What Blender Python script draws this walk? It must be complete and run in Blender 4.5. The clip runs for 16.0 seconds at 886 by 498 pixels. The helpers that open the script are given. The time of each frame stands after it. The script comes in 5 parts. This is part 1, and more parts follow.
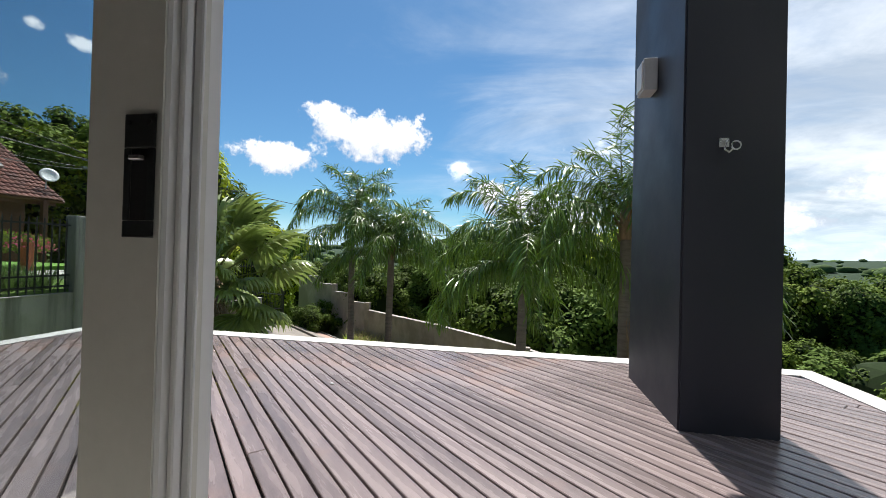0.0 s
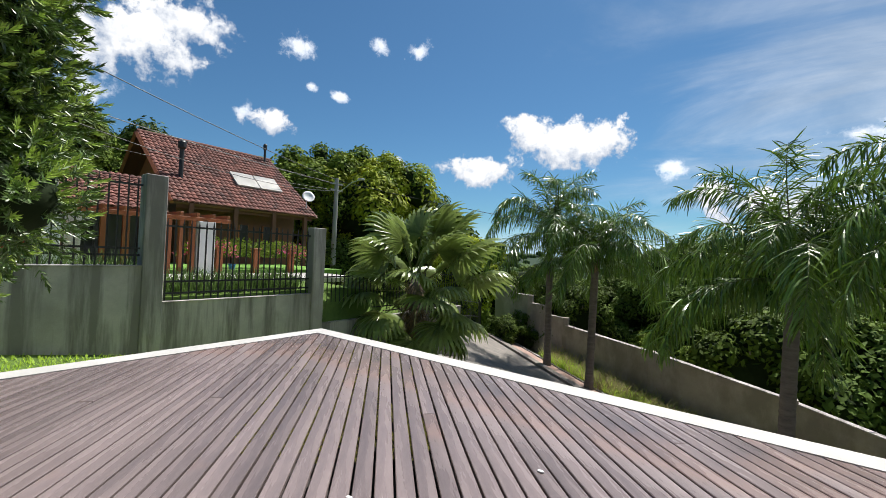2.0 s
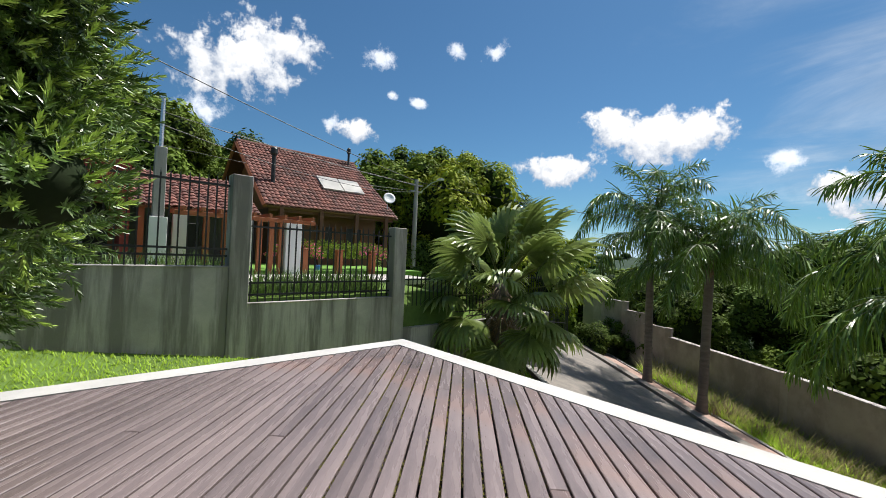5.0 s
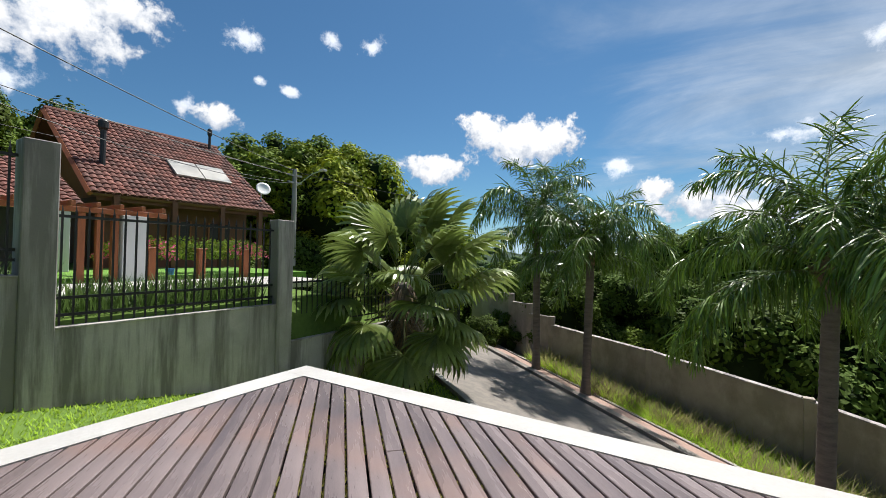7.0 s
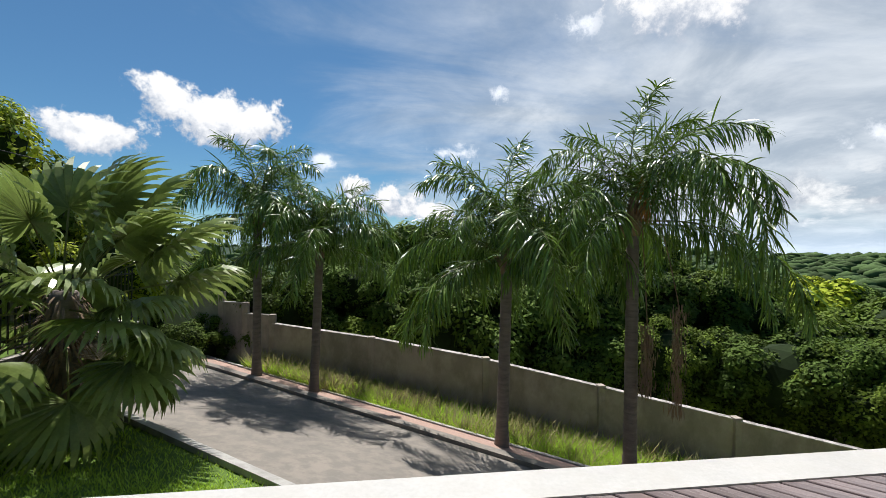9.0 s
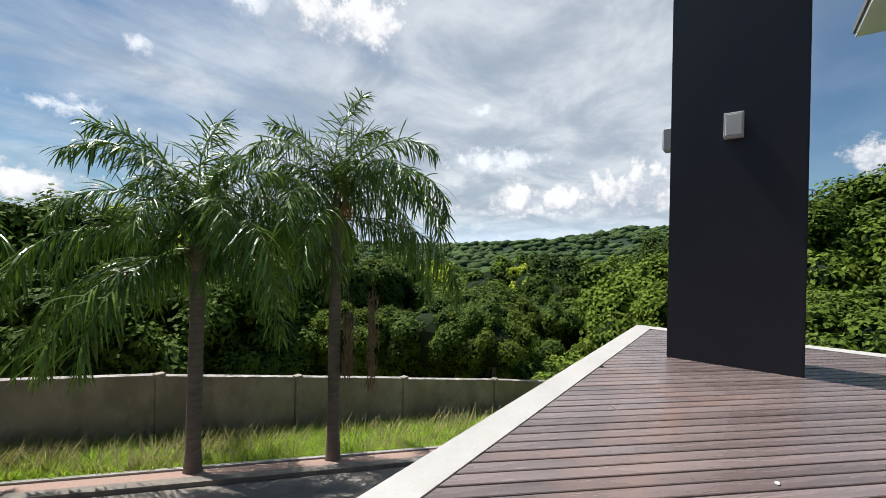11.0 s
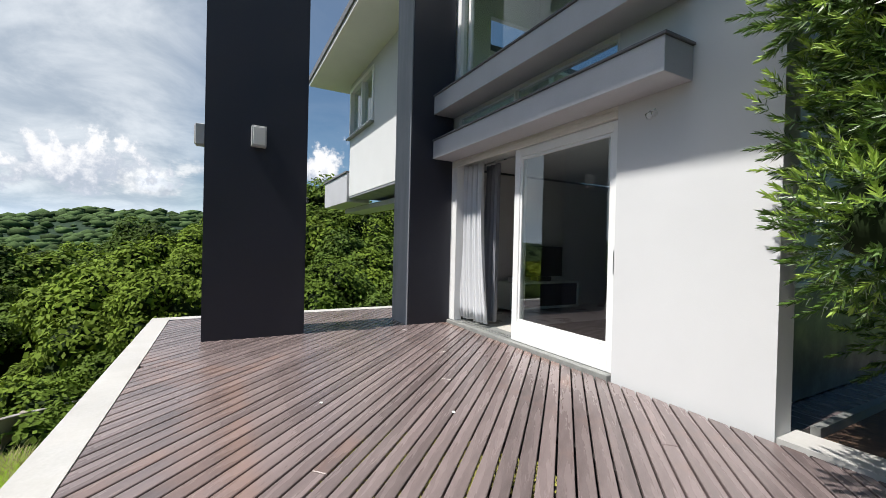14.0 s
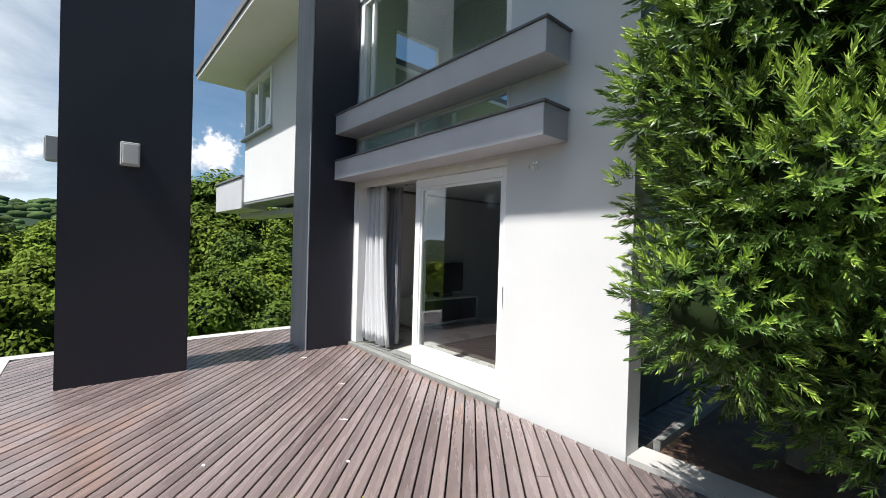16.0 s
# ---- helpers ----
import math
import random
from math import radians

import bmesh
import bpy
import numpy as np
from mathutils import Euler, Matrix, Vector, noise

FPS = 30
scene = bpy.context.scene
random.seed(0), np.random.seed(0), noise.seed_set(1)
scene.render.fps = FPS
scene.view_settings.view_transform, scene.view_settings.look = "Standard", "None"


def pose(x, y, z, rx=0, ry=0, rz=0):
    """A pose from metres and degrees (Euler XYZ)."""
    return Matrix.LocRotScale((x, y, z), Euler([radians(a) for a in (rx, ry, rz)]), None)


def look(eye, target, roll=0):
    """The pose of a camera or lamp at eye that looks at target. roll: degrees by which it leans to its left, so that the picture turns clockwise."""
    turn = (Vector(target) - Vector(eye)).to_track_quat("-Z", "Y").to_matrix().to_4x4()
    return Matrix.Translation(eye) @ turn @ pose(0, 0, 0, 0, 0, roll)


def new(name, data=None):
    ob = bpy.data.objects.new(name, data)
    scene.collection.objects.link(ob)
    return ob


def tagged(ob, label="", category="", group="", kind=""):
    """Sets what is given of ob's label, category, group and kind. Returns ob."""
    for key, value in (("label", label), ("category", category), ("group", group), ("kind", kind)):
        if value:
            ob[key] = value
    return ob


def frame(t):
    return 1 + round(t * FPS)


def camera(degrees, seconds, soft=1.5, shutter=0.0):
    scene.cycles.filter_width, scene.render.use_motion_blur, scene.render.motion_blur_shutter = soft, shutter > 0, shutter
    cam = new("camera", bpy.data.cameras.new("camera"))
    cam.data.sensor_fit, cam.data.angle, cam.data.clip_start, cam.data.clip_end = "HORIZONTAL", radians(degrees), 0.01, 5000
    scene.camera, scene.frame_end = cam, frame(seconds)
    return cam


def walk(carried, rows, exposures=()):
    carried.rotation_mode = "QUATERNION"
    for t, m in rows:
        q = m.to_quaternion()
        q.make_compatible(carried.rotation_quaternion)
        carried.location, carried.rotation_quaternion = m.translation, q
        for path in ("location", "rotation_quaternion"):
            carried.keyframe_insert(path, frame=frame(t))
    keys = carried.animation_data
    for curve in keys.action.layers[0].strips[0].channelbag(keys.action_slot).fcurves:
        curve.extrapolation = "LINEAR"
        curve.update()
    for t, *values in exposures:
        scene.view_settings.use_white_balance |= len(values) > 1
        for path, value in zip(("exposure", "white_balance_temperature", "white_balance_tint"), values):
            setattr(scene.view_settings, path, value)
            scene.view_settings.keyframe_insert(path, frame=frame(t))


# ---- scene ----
cam = camera(94.6, 16.0, soft=0.8)
PATH = [
    (0, (4.921, 6.110, 1.084), (4.561, 8.078, 1.104), 1.5),
    (0.5, (4.958, 6.632, 1.054), (4.345, 8.536, 1.088), 2.0),
    (1, (4.675, 6.871, 1.101), (3.841, 8.689, 1.128), 2.0),
    (1.5, (4.466, 7.039, 1.119), (3.44, 8.756, 1.155), 2.6),
    (2, (4.342, 7.127, 1.131), (3.133, 8.719, 1.162), 2.5),
    (2.5, (4.195, 7.179, 1.143), (2.846, 8.656, 1.173), 2.7),
    (3, (4.159, 7.185, 1.142), (2.712, 8.565, 1.165), 2.4),
    (3.5, (4.142, 7.233, 1.152), (2.636, 8.549, 1.173), 2.8),
    (6, (3.033, 7.9, 1.089), (1.626, 9.321, 1.117), 1.7),
    (6.5, (2.763, 7.986, 1.088), (1.512, 9.546, 1.117), 1.6),
    (7, (2.502, 8.152, 1.081), (1.464, 9.861, 1.107), 1.3),
    (7.5, (2.262, 8.308, 1.062), (1.494, 10.154, 1.087), 1.0),
    (8, (2.006, 8.483, 1.057), (1.547, 10.429, 1.079), 0.7),
    (8.2, (1.927, 8.548, 1.065), (1.595, 10.52, 1.087), 0.7),
    (10.3, (0.958, 9.225, 1.158), (2.205, 10.789, 1.156), 1.2),
    (10.5, (0.877, 9.28, 1.167), (2.223, 10.758, 1.164), 1.0),
    (11, (0.749, 9.337, 1.187), (2.341, 10.547, 1.179), 1.0),
    (11.5, (0.67, 9.482, 1.182), (2.478, 10.337, 1.163), 1.2),
    (12, (0.58, 9.639, 1.21), (2.523, 10.114, 1.191), 1.0),
    (12.5, (0.523, 9.756, 1.227), (2.522, 9.813, 1.204), 1.0),
    (13, (0.513, 9.825, 1.224), (2.485, 9.489, 1.194), 1.0),
    (13.5, (0.455, 9.891, 1.218), (2.335, 9.21, 1.192), 1.2),
    (14, (0.354, 9.895, 1.211), (2.114, 8.944, 1.193), 1.4),
    (14.5, (0.261, 9.86, 1.215), (1.912, 8.73, 1.198), 1.4),
    (15, (0.219, 9.839, 1.298), (1.794, 8.606, 1.283), 1.6),
    (15.5, (0.228, 9.833, 1.455), (1.757, 8.543, 1.434), 1.7),
    (16, (0.239, 9.862, 1.608), (1.747, 8.548, 1.586), 1.7),
]
walk(cam, [(t, look(eye, target, roll)) for t, eye, target, roll in PATH], [(0, 1.30), (0.6, 1.16), (2, 1.02), (7.5, 0.97), (11, 0.86), (13, 0.86), (14.5, 1.0), (16, 1.18)])

# ---- light ----
SUN_AZ, SUN_EL = -3.0, 60.0          # degrees clockwise from +y, and above the horizon
sun_way = Vector((math.sin(radians(SUN_AZ)) * math.cos(radians(SUN_EL)), math.cos(radians(SUN_AZ)) * math.cos(radians(SUN_EL)), math.sin(radians(SUN_EL))))
sun = new("sun", bpy.data.lights.new("sun", "SUN"))
sun.data.energy, sun.data.angle, sun.data.color = 3.4, radians(0.6), (1.0, 0.97, 0.92)
sun.matrix_world = look(sun_way * 60, (0, 0, 0))


def build_sky():
    w = bpy.data.worlds.new("sky")
    scene.world = w
    w.use_nodes = True
    nt = w.node_tree
    nt.nodes.clear()
    N, L = nt.nodes.new, nt.links.new

    def math_node(op, a, b=None, clamp=False):
        n = N("ShaderNodeMath")
        n.operation, n.use_clamp = op, clamp
        for i, v in enumerate((a, b)):
            if v is None:
                continue
            if isinstance(v, (int, float)):
                n.inputs[i].default_value = v
            else:
                L(v, n.inputs[i])
        return n.outputs[0]

    def vec(op, a, b=None):
        n = N("ShaderNodeVectorMath")
        n.operation = op
        for i, v in enumerate((a, b)):
            if v is None:
                continue
            if isinstance(v, tuple):
                n.inputs[i].default_value = v
            else:
                L(v, n.inputs[i])
        return n.outputs["Value"] if op == "LENGTH" else n.outputs["Vector"]

    def noise_node(v, scale, detail, rough=0.55, dist=0.0):
        n = N("ShaderNodeTexNoise")
        n.inputs["Scale"].default_value, n.inputs["Detail"].default_value = scale, detail
        n.inputs["Roughness"].default_value, n.inputs["Distortion"].default_value = rough, dist
        L(v, n.inputs["Vector"])
        return n.outputs["Fac"]

    def ramp(v, lo, hi):
        n = N("ShaderNodeMapRange")
        n.interpolation_type = "SMOOTHSTEP"
        n.inputs["From Min"].default_value, n.inputs["From Max"].default_value = lo, hi
        L(v, n.inputs["Value"])
        return n.outputs["Result"]

    def mix(fac, a, b):
        n = N("ShaderNodeMix")
        n.data_type = "RGBA"
        L(fac, n.inputs["Factor"])
        for v, k in ((a, 6), (b, 7)):
            if isinstance(v, tuple):
                n.inputs[k].default_value = v
            else:
                L(v, n.inputs[k])
        return n.outputs[2]

    d = N("ShaderNodeTexCoord").outputs["Generated"]
    sep = N("ShaderNodeSeparateXYZ")
    L(d, sep.inputs[0])
    up = math_node("MAXIMUM", sep.outputs[2], 0.0)
    sky = N("ShaderNodeTexSky")
    sky.sky_type, sky.sun_disc = "NISHITA", False
    sky.sun_elevation, sky.sun_rotation = radians(SUN_EL), radians(SUN_AZ)
    sky.air_density, sky.dust_density, sky.ozone_density = 1.0, 0.3, 2.2
    blue = vec("MULTIPLY", sky.outputs[0], (SKY_GAIN * 0.53, SKY_GAIN * 0.84, SKY_GAIN * 0.99))
    # thin high veil, thickest towards the east and the sun
    flat = N("ShaderNodeCombineXYZ")
    for i in (0, 1):
        L(math_node("DIVIDE", sep.outputs[i], math_node("ADD", up, 0.22)), flat.inputs[i])
    veil_noise = noise_node(vec("MULTIPLY", flat.outputs[0], (0.8, 1.5, 1.0)), 1.1, 9.0, 0.6, 0.5)
    side = math_node("ADD", math_node("MULTIPLY", sep.outputs[0], 0.60), math_node("MULTIPLY", sep.outputs[1], 0.20))
    veil = ramp(math_node("ADD", math_node("MULTIPLY", veil_noise, 0.95), side), 0.50, 1.02)
    south = ramp(math_node("MULTIPLY", sep.outputs[1], -1.0), -0.16, 0.10)
    veil = math_node("MULTIPLY", veil, math_node("SUBTRACT", 1.0, math_node("MULTIPLY", south, 0.85)))
    veil = math_node("MULTIPLY", veil, 0.86)
    veil_tone = mix(ramp(noise_node(flat.outputs[0], 2.3, 8.0, 0.6, 0.4), 0.33, 0.70), (0.32, 0.365, 0.42, 1), (0.58, 0.61, 0.64, 1))
    colour = mix(veil, blue, veil_tone)
    # single heaps: azimuth, elevation, half width, half height in degrees
    rough_n = noise_node(d, 15.0, 9.0, 0.64)
    fine_n = noise_node(d, 34.0, 8.0, 0.62)

    def heaps(rows, lo, hi, wob, raise_by=0.0, gain=1.0):
        best = None
        for az, el, rw, rh in rows:
            e = el + raise_by * rh
            c = Vector((math.sin(radians(az)) * math.cos(radians(e)), math.cos(radians(az)) * math.cos(radians(e)), math.sin(radians(e))))
            off = vec("SUBTRACT", d, tuple(c))
            off = vec("MULTIPLY", off, (gain / radians(rw), gain / radians(rw), gain / radians(rh)))
            v = math_node("SUBTRACT", 1.0, vec("LENGTH", off))
            best = v if best is None else math_node("MAXIMUM", best, v)
        shape = math_node("ADD", best, math_node("MULTIPLY", math_node("SUBTRACT", rough_n, 0.5), wob))
        shape = math_node("ADD", shape, math_node("MULTIPLY", math_node("SUBTRACT", fine_n, 0.5), wob * 0.5))
        return ramp(shape, lo, hi)

    thick = heaps(BIG_CLOUDS, 0.05, 0.50, 2.8, 0.0, 0.80)
    lit = heaps(BIG_CLOUDS, 0.02, 0.80, 3.2, 0.38, 0.80)
    thin = math_node("MULTIPLY", heaps(SMALL_CLOUDS, 0.12, 1.0, 3.4), 0.85)
    # heaps low over the horizon
    band = math_node("MULTIPLY", ramp(sep.outputs[2], 0.0, 0.035), math_node("SUBTRACT", 1.0, ramp(sep.outputs[2], 0.12, 0.20)))
    low = ramp(noise_node(vec("MULTIPLY", d, (1.0, 1.0, 2.4)), 5.5, 9.0, 0.6), 0.50, 0.60)
    low = math_node("MULTIPLY", math_node("MULTIPLY", low, band), ramp(sep.outputs[0], -0.35, 0.5))
    tone = mix(ramp(noise_node(vec("ADD", d, (0.0, 0.0, 0.05)), 16.0, 7.0, 0.6), 0.40, 0.58), (0.34, 0.375, 0.43, 1), (0.68, 0.69, 0.70, 1))
    colour = mix(math_node("MULTIPLY", low, 0.9), colour, tone)
    heap_tone = mix(lit, (0.36, 0.40, 0.47, 1), (0.68, 0.685, 0.70, 1))
    colour = mix(thin, colour, (0.70, 0.73, 0.78, 1))
    colour = mix(thick, colour, heap_tone)
    # bright veil around the sun, high overhead; unseen, added for soft fill
    near_sun = N("ShaderNodeVectorMath")
    near_sun.operation = "DOT_PRODUCT"
    L(d, near_sun.inputs[0])
    near_sun.inputs[1].default_value = tuple(sun_way)
    halo = ramp(near_sun.outputs["Value"], 0.965, 1.0)
    colour = mix(halo, colour, (4.0, 3.9, 3.8, 1))
    # pale haze at the horizon
    haze = math_node("SUBTRACT", 1.0, ramp(sep.outputs[2], -0.01, 0.10))
    colour = mix(math_node("MULTIPLY", haze, 0.55), colour, (0.52, 0.66, 0.86, 1))
    bg = N("ShaderNodeBackground")
    L(colour, bg.inputs["Color"])
    bg.inputs["Strength"].default_value = 0.80
    out = N("ShaderNodeOutputWorld")
    L(bg.outputs[0], out.inputs[0])


SKY_GAIN = 0.056
# azimuth, elevation, half width, half height, all in degrees
BIG_CLOUDS = [(-25.8, 16.6, 3.4, 2.2), (-21.0, 15.6, 5.0, 2.8), (-16.8, 15.2, 3.6, 2.6), (-32.7, 12.1, 4.8, 2.0), (-76.0, 22.0, 6.0, 3.4), (-72.0, 24.5, 4.0, 3.0), (38.8, 28.4, 6.2, 3.2),
              (0.1, 6.8, 4.8, 2.2), (7.9, 5.3, 3.6, 1.8), (-3.3, 8.4, 2.6, 1.5), (77.5, 8.4, 6.2, 2.7), (63.3, 6.8, 3.2, 2.6), (69.0, 6.4, 3.6, 2.0), (101, 10.0, 3.6, 2.8), (-61.1, 15.6, 2.8, 1.4)]
SMALL_CLOUDS = [(-57.9, 24.9, 2.6, 1.7), (-46.9, 26.7, 1.5, 1.2), (-42.1, 26.3, 1.7, 1.4), (-63.9, 16.6, 1.3, 1.3), (-78.9, 15.6, 3.8, 1.7), (-44.0, 12.3, 1.4, 1.0), (10.3, 13.6, 3.6, 1.4),
                (16.0, 21.2, 1.6, 1.4), (-8.1, 11.7, 2.2, 1.4), (-52.2, 20.0, 1.2, 0.6), (-56.0, 20.8, 0.9, 0.6), (26.0, 28.2, 3.4, 1.4), (58.4, 18.4, 2.0, 1.1), (8.8, 13.7, 3.4, 1.2), (82.6, 6.7, 2.4, 1.9), (60, 12.0, 8.0, 2.0)]
build_sky()

# ---- materials ----


def mat(name, base, rough=0.6, var=0.25, scale=6.0, bump=0.15, fine=60.0, metal=0.0, tint=None, spots=0.0, stretch=(1, 1, 1), per_object=0.0, coat=0.0, see=0.0, island=0.0):
    """A surface with two scales of colour change, relief, and roughness that follows the wear."""
    m = bpy.data.materials.new(name)
    m.use_nodes = True
    nt = m.node_tree
    N, L = nt.nodes.new, nt.links.new
    p = nt.nodes["Principled BSDF"]
    co = N("ShaderNodeTexCoord").outputs["Object"]
    mp = N("ShaderNodeMapping")
    mp.inputs["Scale"].default_value = stretch
    L(co, mp.inputs[0])
    big, small = N("ShaderNodeTexNoise"), N("ShaderNodeTexNoise")
    for n, s, dt in ((big, scale, 5), (small, fine, 4)):
        n.inputs["Scale"].default_value, n.inputs["Detail"].default_value = s, dt
        n.inputs["Roughness"].default_value = 0.62
        L(mp.outputs[0], n.inputs["Vector"])
    add = N("ShaderNodeMath")
    add.operation = "MULTIPLY_ADD"
    L(small.outputs["Fac"], add.inputs[0])
    add.inputs[1].default_value = 0.45
    L(big.outputs["Fac"], add.inputs[2])
    last = add.outputs[0]
    if per_object or island:
        if per_object and island:
            both = N("ShaderNodeMath")
            both.operation = "ADD"
            L(N("ShaderNodeObjectInfo").outputs["Random"], both.inputs[0])
            L(N("ShaderNodeNewGeometry").outputs["Random Per Island"], both.inputs[1])
            half_way = N("ShaderNodeMath")
            half_way.operation = "MULTIPLY"
            L(both.outputs[0], half_way.inputs[0])
            half_way.inputs[1].default_value = 0.5
            ri = half_way.outputs[0]
        else:
            ri = N("ShaderNodeObjectInfo").outputs["Random"] if per_object else N("ShaderNodeNewGeometry").outputs["Random Per Island"]
        a2 = N("ShaderNodeMath")
        a2.operation = "MULTIPLY_ADD"
        L(ri, a2.inputs[0])
        a2.inputs[1].default_value = per_object or island
        L(last, a2.inputs[2])
        a3 = N("ShaderNodeMath")
        a3.operation = "SUBTRACT"
        L(a2.outputs[0], a3.inputs[0])
        a3.inputs[1].default_value = (per_object or island) / 2
        last = a3.outputs[0]
    cr = N("ShaderNodeValToRGB")
    e = cr.color_ramp.elements
    dark = tint or tuple(c * (1 - var) for c in base)
    lite = tuple(min(1, c * (1 + var)) for c in base)
    e[0].position, e[1].position = 0.42, 1.0
    e[0].color, e[1].color = (*dark, 1), (*lite, 1)
    mid = e.new(0.70)
    mid.color = (*base, 1)
    L(last, cr.inputs[0])
    L(cr.outputs[0], p.inputs["Base Color"])
    p.inputs["Metallic"].default_value = metal
    rr = N("ShaderNodeMapRange")
    rr.inputs["To Min"].default_value, rr.inputs["To Max"].default_value = max(0.02, rough - 0.10), min(1, rough + 0.12)
    rr.inputs["From Min"].default_value, rr.inputs["From Max"].default_value = 0.3, 0.7
    L(big.outputs["Fac"], rr.inputs["Value"])
    L(rr.outputs[0], p.inputs["Roughness"])
    p.inputs["Coat Weight"].default_value = coat
    if bump:
        b = N("ShaderNodeBump")
        b.inputs["Strength"].default_value, b.inputs["Distance"].default_value = bump, 0.01
        L(add.outputs[0], b.inputs["Height"])
        L(b.outputs[0], p.inputs["Normal"])
    if see:
        t = N("ShaderNodeBsdfTranslucent")
        L(cr.outputs[0], t.inputs[0])
        mx = N("ShaderNodeMixShader")
        mx.inputs[0].default_value = see
        L(p.outputs[0], mx.inputs[1])
        L(t.outputs[0], mx.inputs[2])
        L(mx.outputs[0], nt.nodes["Material Output"].inputs[0])
    return m


def stained(name, base, stain, rough=0.85, amount=0.5, green=None, run=(3.2, 3.2, 0.35)):
    """Old render with streaks that run down and blotches."""
    m = mat(name, base, rough, 0.18, 1.6, 0.25, 45)
    nt = m.node_tree
    N, L = nt.nodes.new, nt.links.new
    p = nt.nodes["Principled BSDF"]
    src = p.inputs["Base Color"].links[0].from_socket
    co = N("ShaderNodeTexCoord").outputs["Object"]
    for k, (sc, st, lo, hi, col) in enumerate(((1.0, run, 0.44, 0.58, stain), (1.0, (0.9, 0.9, 0.8), 0.46, 0.70, green or stain))):
        mp = N("ShaderNodeMapping")
        mp.inputs["Scale"].default_value = st
        mp.inputs["Location"].default_value = (3.1 * k, 1.7, 0)
        L(co, mp.inputs[0])
        n = N("ShaderNodeTexNoise")
        n.inputs["Scale"].default_value, n.inputs["Detail"].default_value, n.inputs["Roughness"].default_value = sc, 8, 0.65
        L(mp.outputs[0], n.inputs["Vector"])
        r = N("ShaderNodeMapRange")
        r.inputs["From Min"].default_value, r.inputs["From Max"].default_value, r.inputs["To Max"].default_value = lo, hi, amount
        L(n.outputs["Fac"], r.inputs["Value"])
        mx = N("ShaderNodeMix")
        mx.data_type = "RGBA"
        L(r.outputs[0], mx.inputs["Factor"])
        L(src, mx.inputs[6])
        mx.inputs[7].default_value = (*col, 1)
        src = mx.outputs[2]
    L(src, p.inputs["Base Color"])
    return m


def glass(name, rough=0.0, tint=(0.93, 0.97, 0.96), gloss=0.05):
    m = bpy.data.materials.new(name)
    m.use_nodes = True
    nt = m.node_tree
    N, L = nt.nodes.new, nt.links.new
    nt.nodes.remove(nt.nodes["Principled BSDF"])
    t, g, mx, f = N("ShaderNodeBsdfTransparent"), N("ShaderNodeBsdfGlossy"), N("ShaderNodeMixShader"), N("ShaderNodeLayerWeight")
    t.inputs[0].default_value = (*tint, 1)
    g.inputs["Roughness"].default_value = rough
    f.inputs["Blend"].default_value = 0.5
    pw, ma = N("ShaderNodeMath"), N("ShaderNodeMath")
    pw.operation, ma.operation = "POWER", "MULTIPLY_ADD"
    pw.inputs[1].default_value, ma.inputs[1].default_value, ma.inputs[2].default_value = 4.0, 0.80, gloss
    L(f.outputs["Facing"], pw.inputs[0])
    L(pw.outputs[0], ma.inputs[0])
    L(ma.outputs[0], mx.inputs[0])
    L(t.outputs[0], mx.inputs[1])
    L(g.outputs[0], mx.inputs[2])
    L(mx.outputs[0], nt.nodes["Material Output"].inputs[0])
    return m


M_plank = mat("deck_wood", (0.172, 0.135, 0.131), 0.25, 0.40, 1.1, 0.20, 40, stretch=(1, 9, 9), per_object=0.30)
M_under = mat("deck_underside", (0.02, 0.017, 0.015), 0.9)
M_border = stained("deck_border_concrete", (0.44, 0.43, 0.415), (0.40, 0.38, 0.35), 0.8, 0.35)
M_dark = mat("charcoal_paint", (0.017, 0.018, 0.029), 0.52, 0.16, 1.4, 0.10, 90)
M_grey = mat("grey_paint", (0.44, 0.44, 0.465), 0.6, 0.12, 1.5, 0.12, 80)
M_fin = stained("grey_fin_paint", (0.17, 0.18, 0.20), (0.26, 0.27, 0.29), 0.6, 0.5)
M_cap = mat("grey_metal_cap", (0.11, 0.11, 0.12), 0.45, 0.1, 3, 0.05, 60)
M_white = mat("white_render", (0.60, 0.602, 0.605), 0.75, 0.05, 0.9, 0.12, 130)
M_soffit = mat("soffit_render", (0.68, 0.67, 0.65), 0.8, 0.07, 1.0, 0.1, 90)
M_frame = mat("white_frame", (0.80, 0.80, 0.79), 0.42, 0.05, 3, 0.04, 50)
M_oldframe = mat("worn_white_wood", (0.70, 0.68, 0.63), 0.55, 0.14, 5, 0.15, 40, stretch=(1, 6, 6))
M_sashedge = mat("grey_sash_edge", (0.58, 0.57, 0.52), 0.5, 0.08, 3, 0.05, 40)
M_stone = mat("granite_sill", (0.22, 0.225, 0.215), 0.5, 0.3, 12, 0.12, 140)
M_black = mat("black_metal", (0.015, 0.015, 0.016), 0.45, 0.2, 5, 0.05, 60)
M_chrome = mat("steel", (0.55, 0.55, 0.55), 0.3, 0.1, 6, 0.05, 60, metal=1.0)
M_glass, M_pane = glass("window_glass"), glass("door_glass", 0.0, (0.88, 0.92, 0.92), 0.13)
M_curtain = mat("white_curtain", (0.80, 0.81, 0.83), 0.9, 0.06, 3, 0.12, 120, see=0.3)
M_drape = mat("grey_curtain", (0.26, 0.27, 0.30), 0.9, 0.08, 3, 0.12, 120, see=0.2)
M_tile = mat("pale_floor_tile", (0.60, 0.57, 0.53), 0.3, 0.08, 2, 0.03, 60)
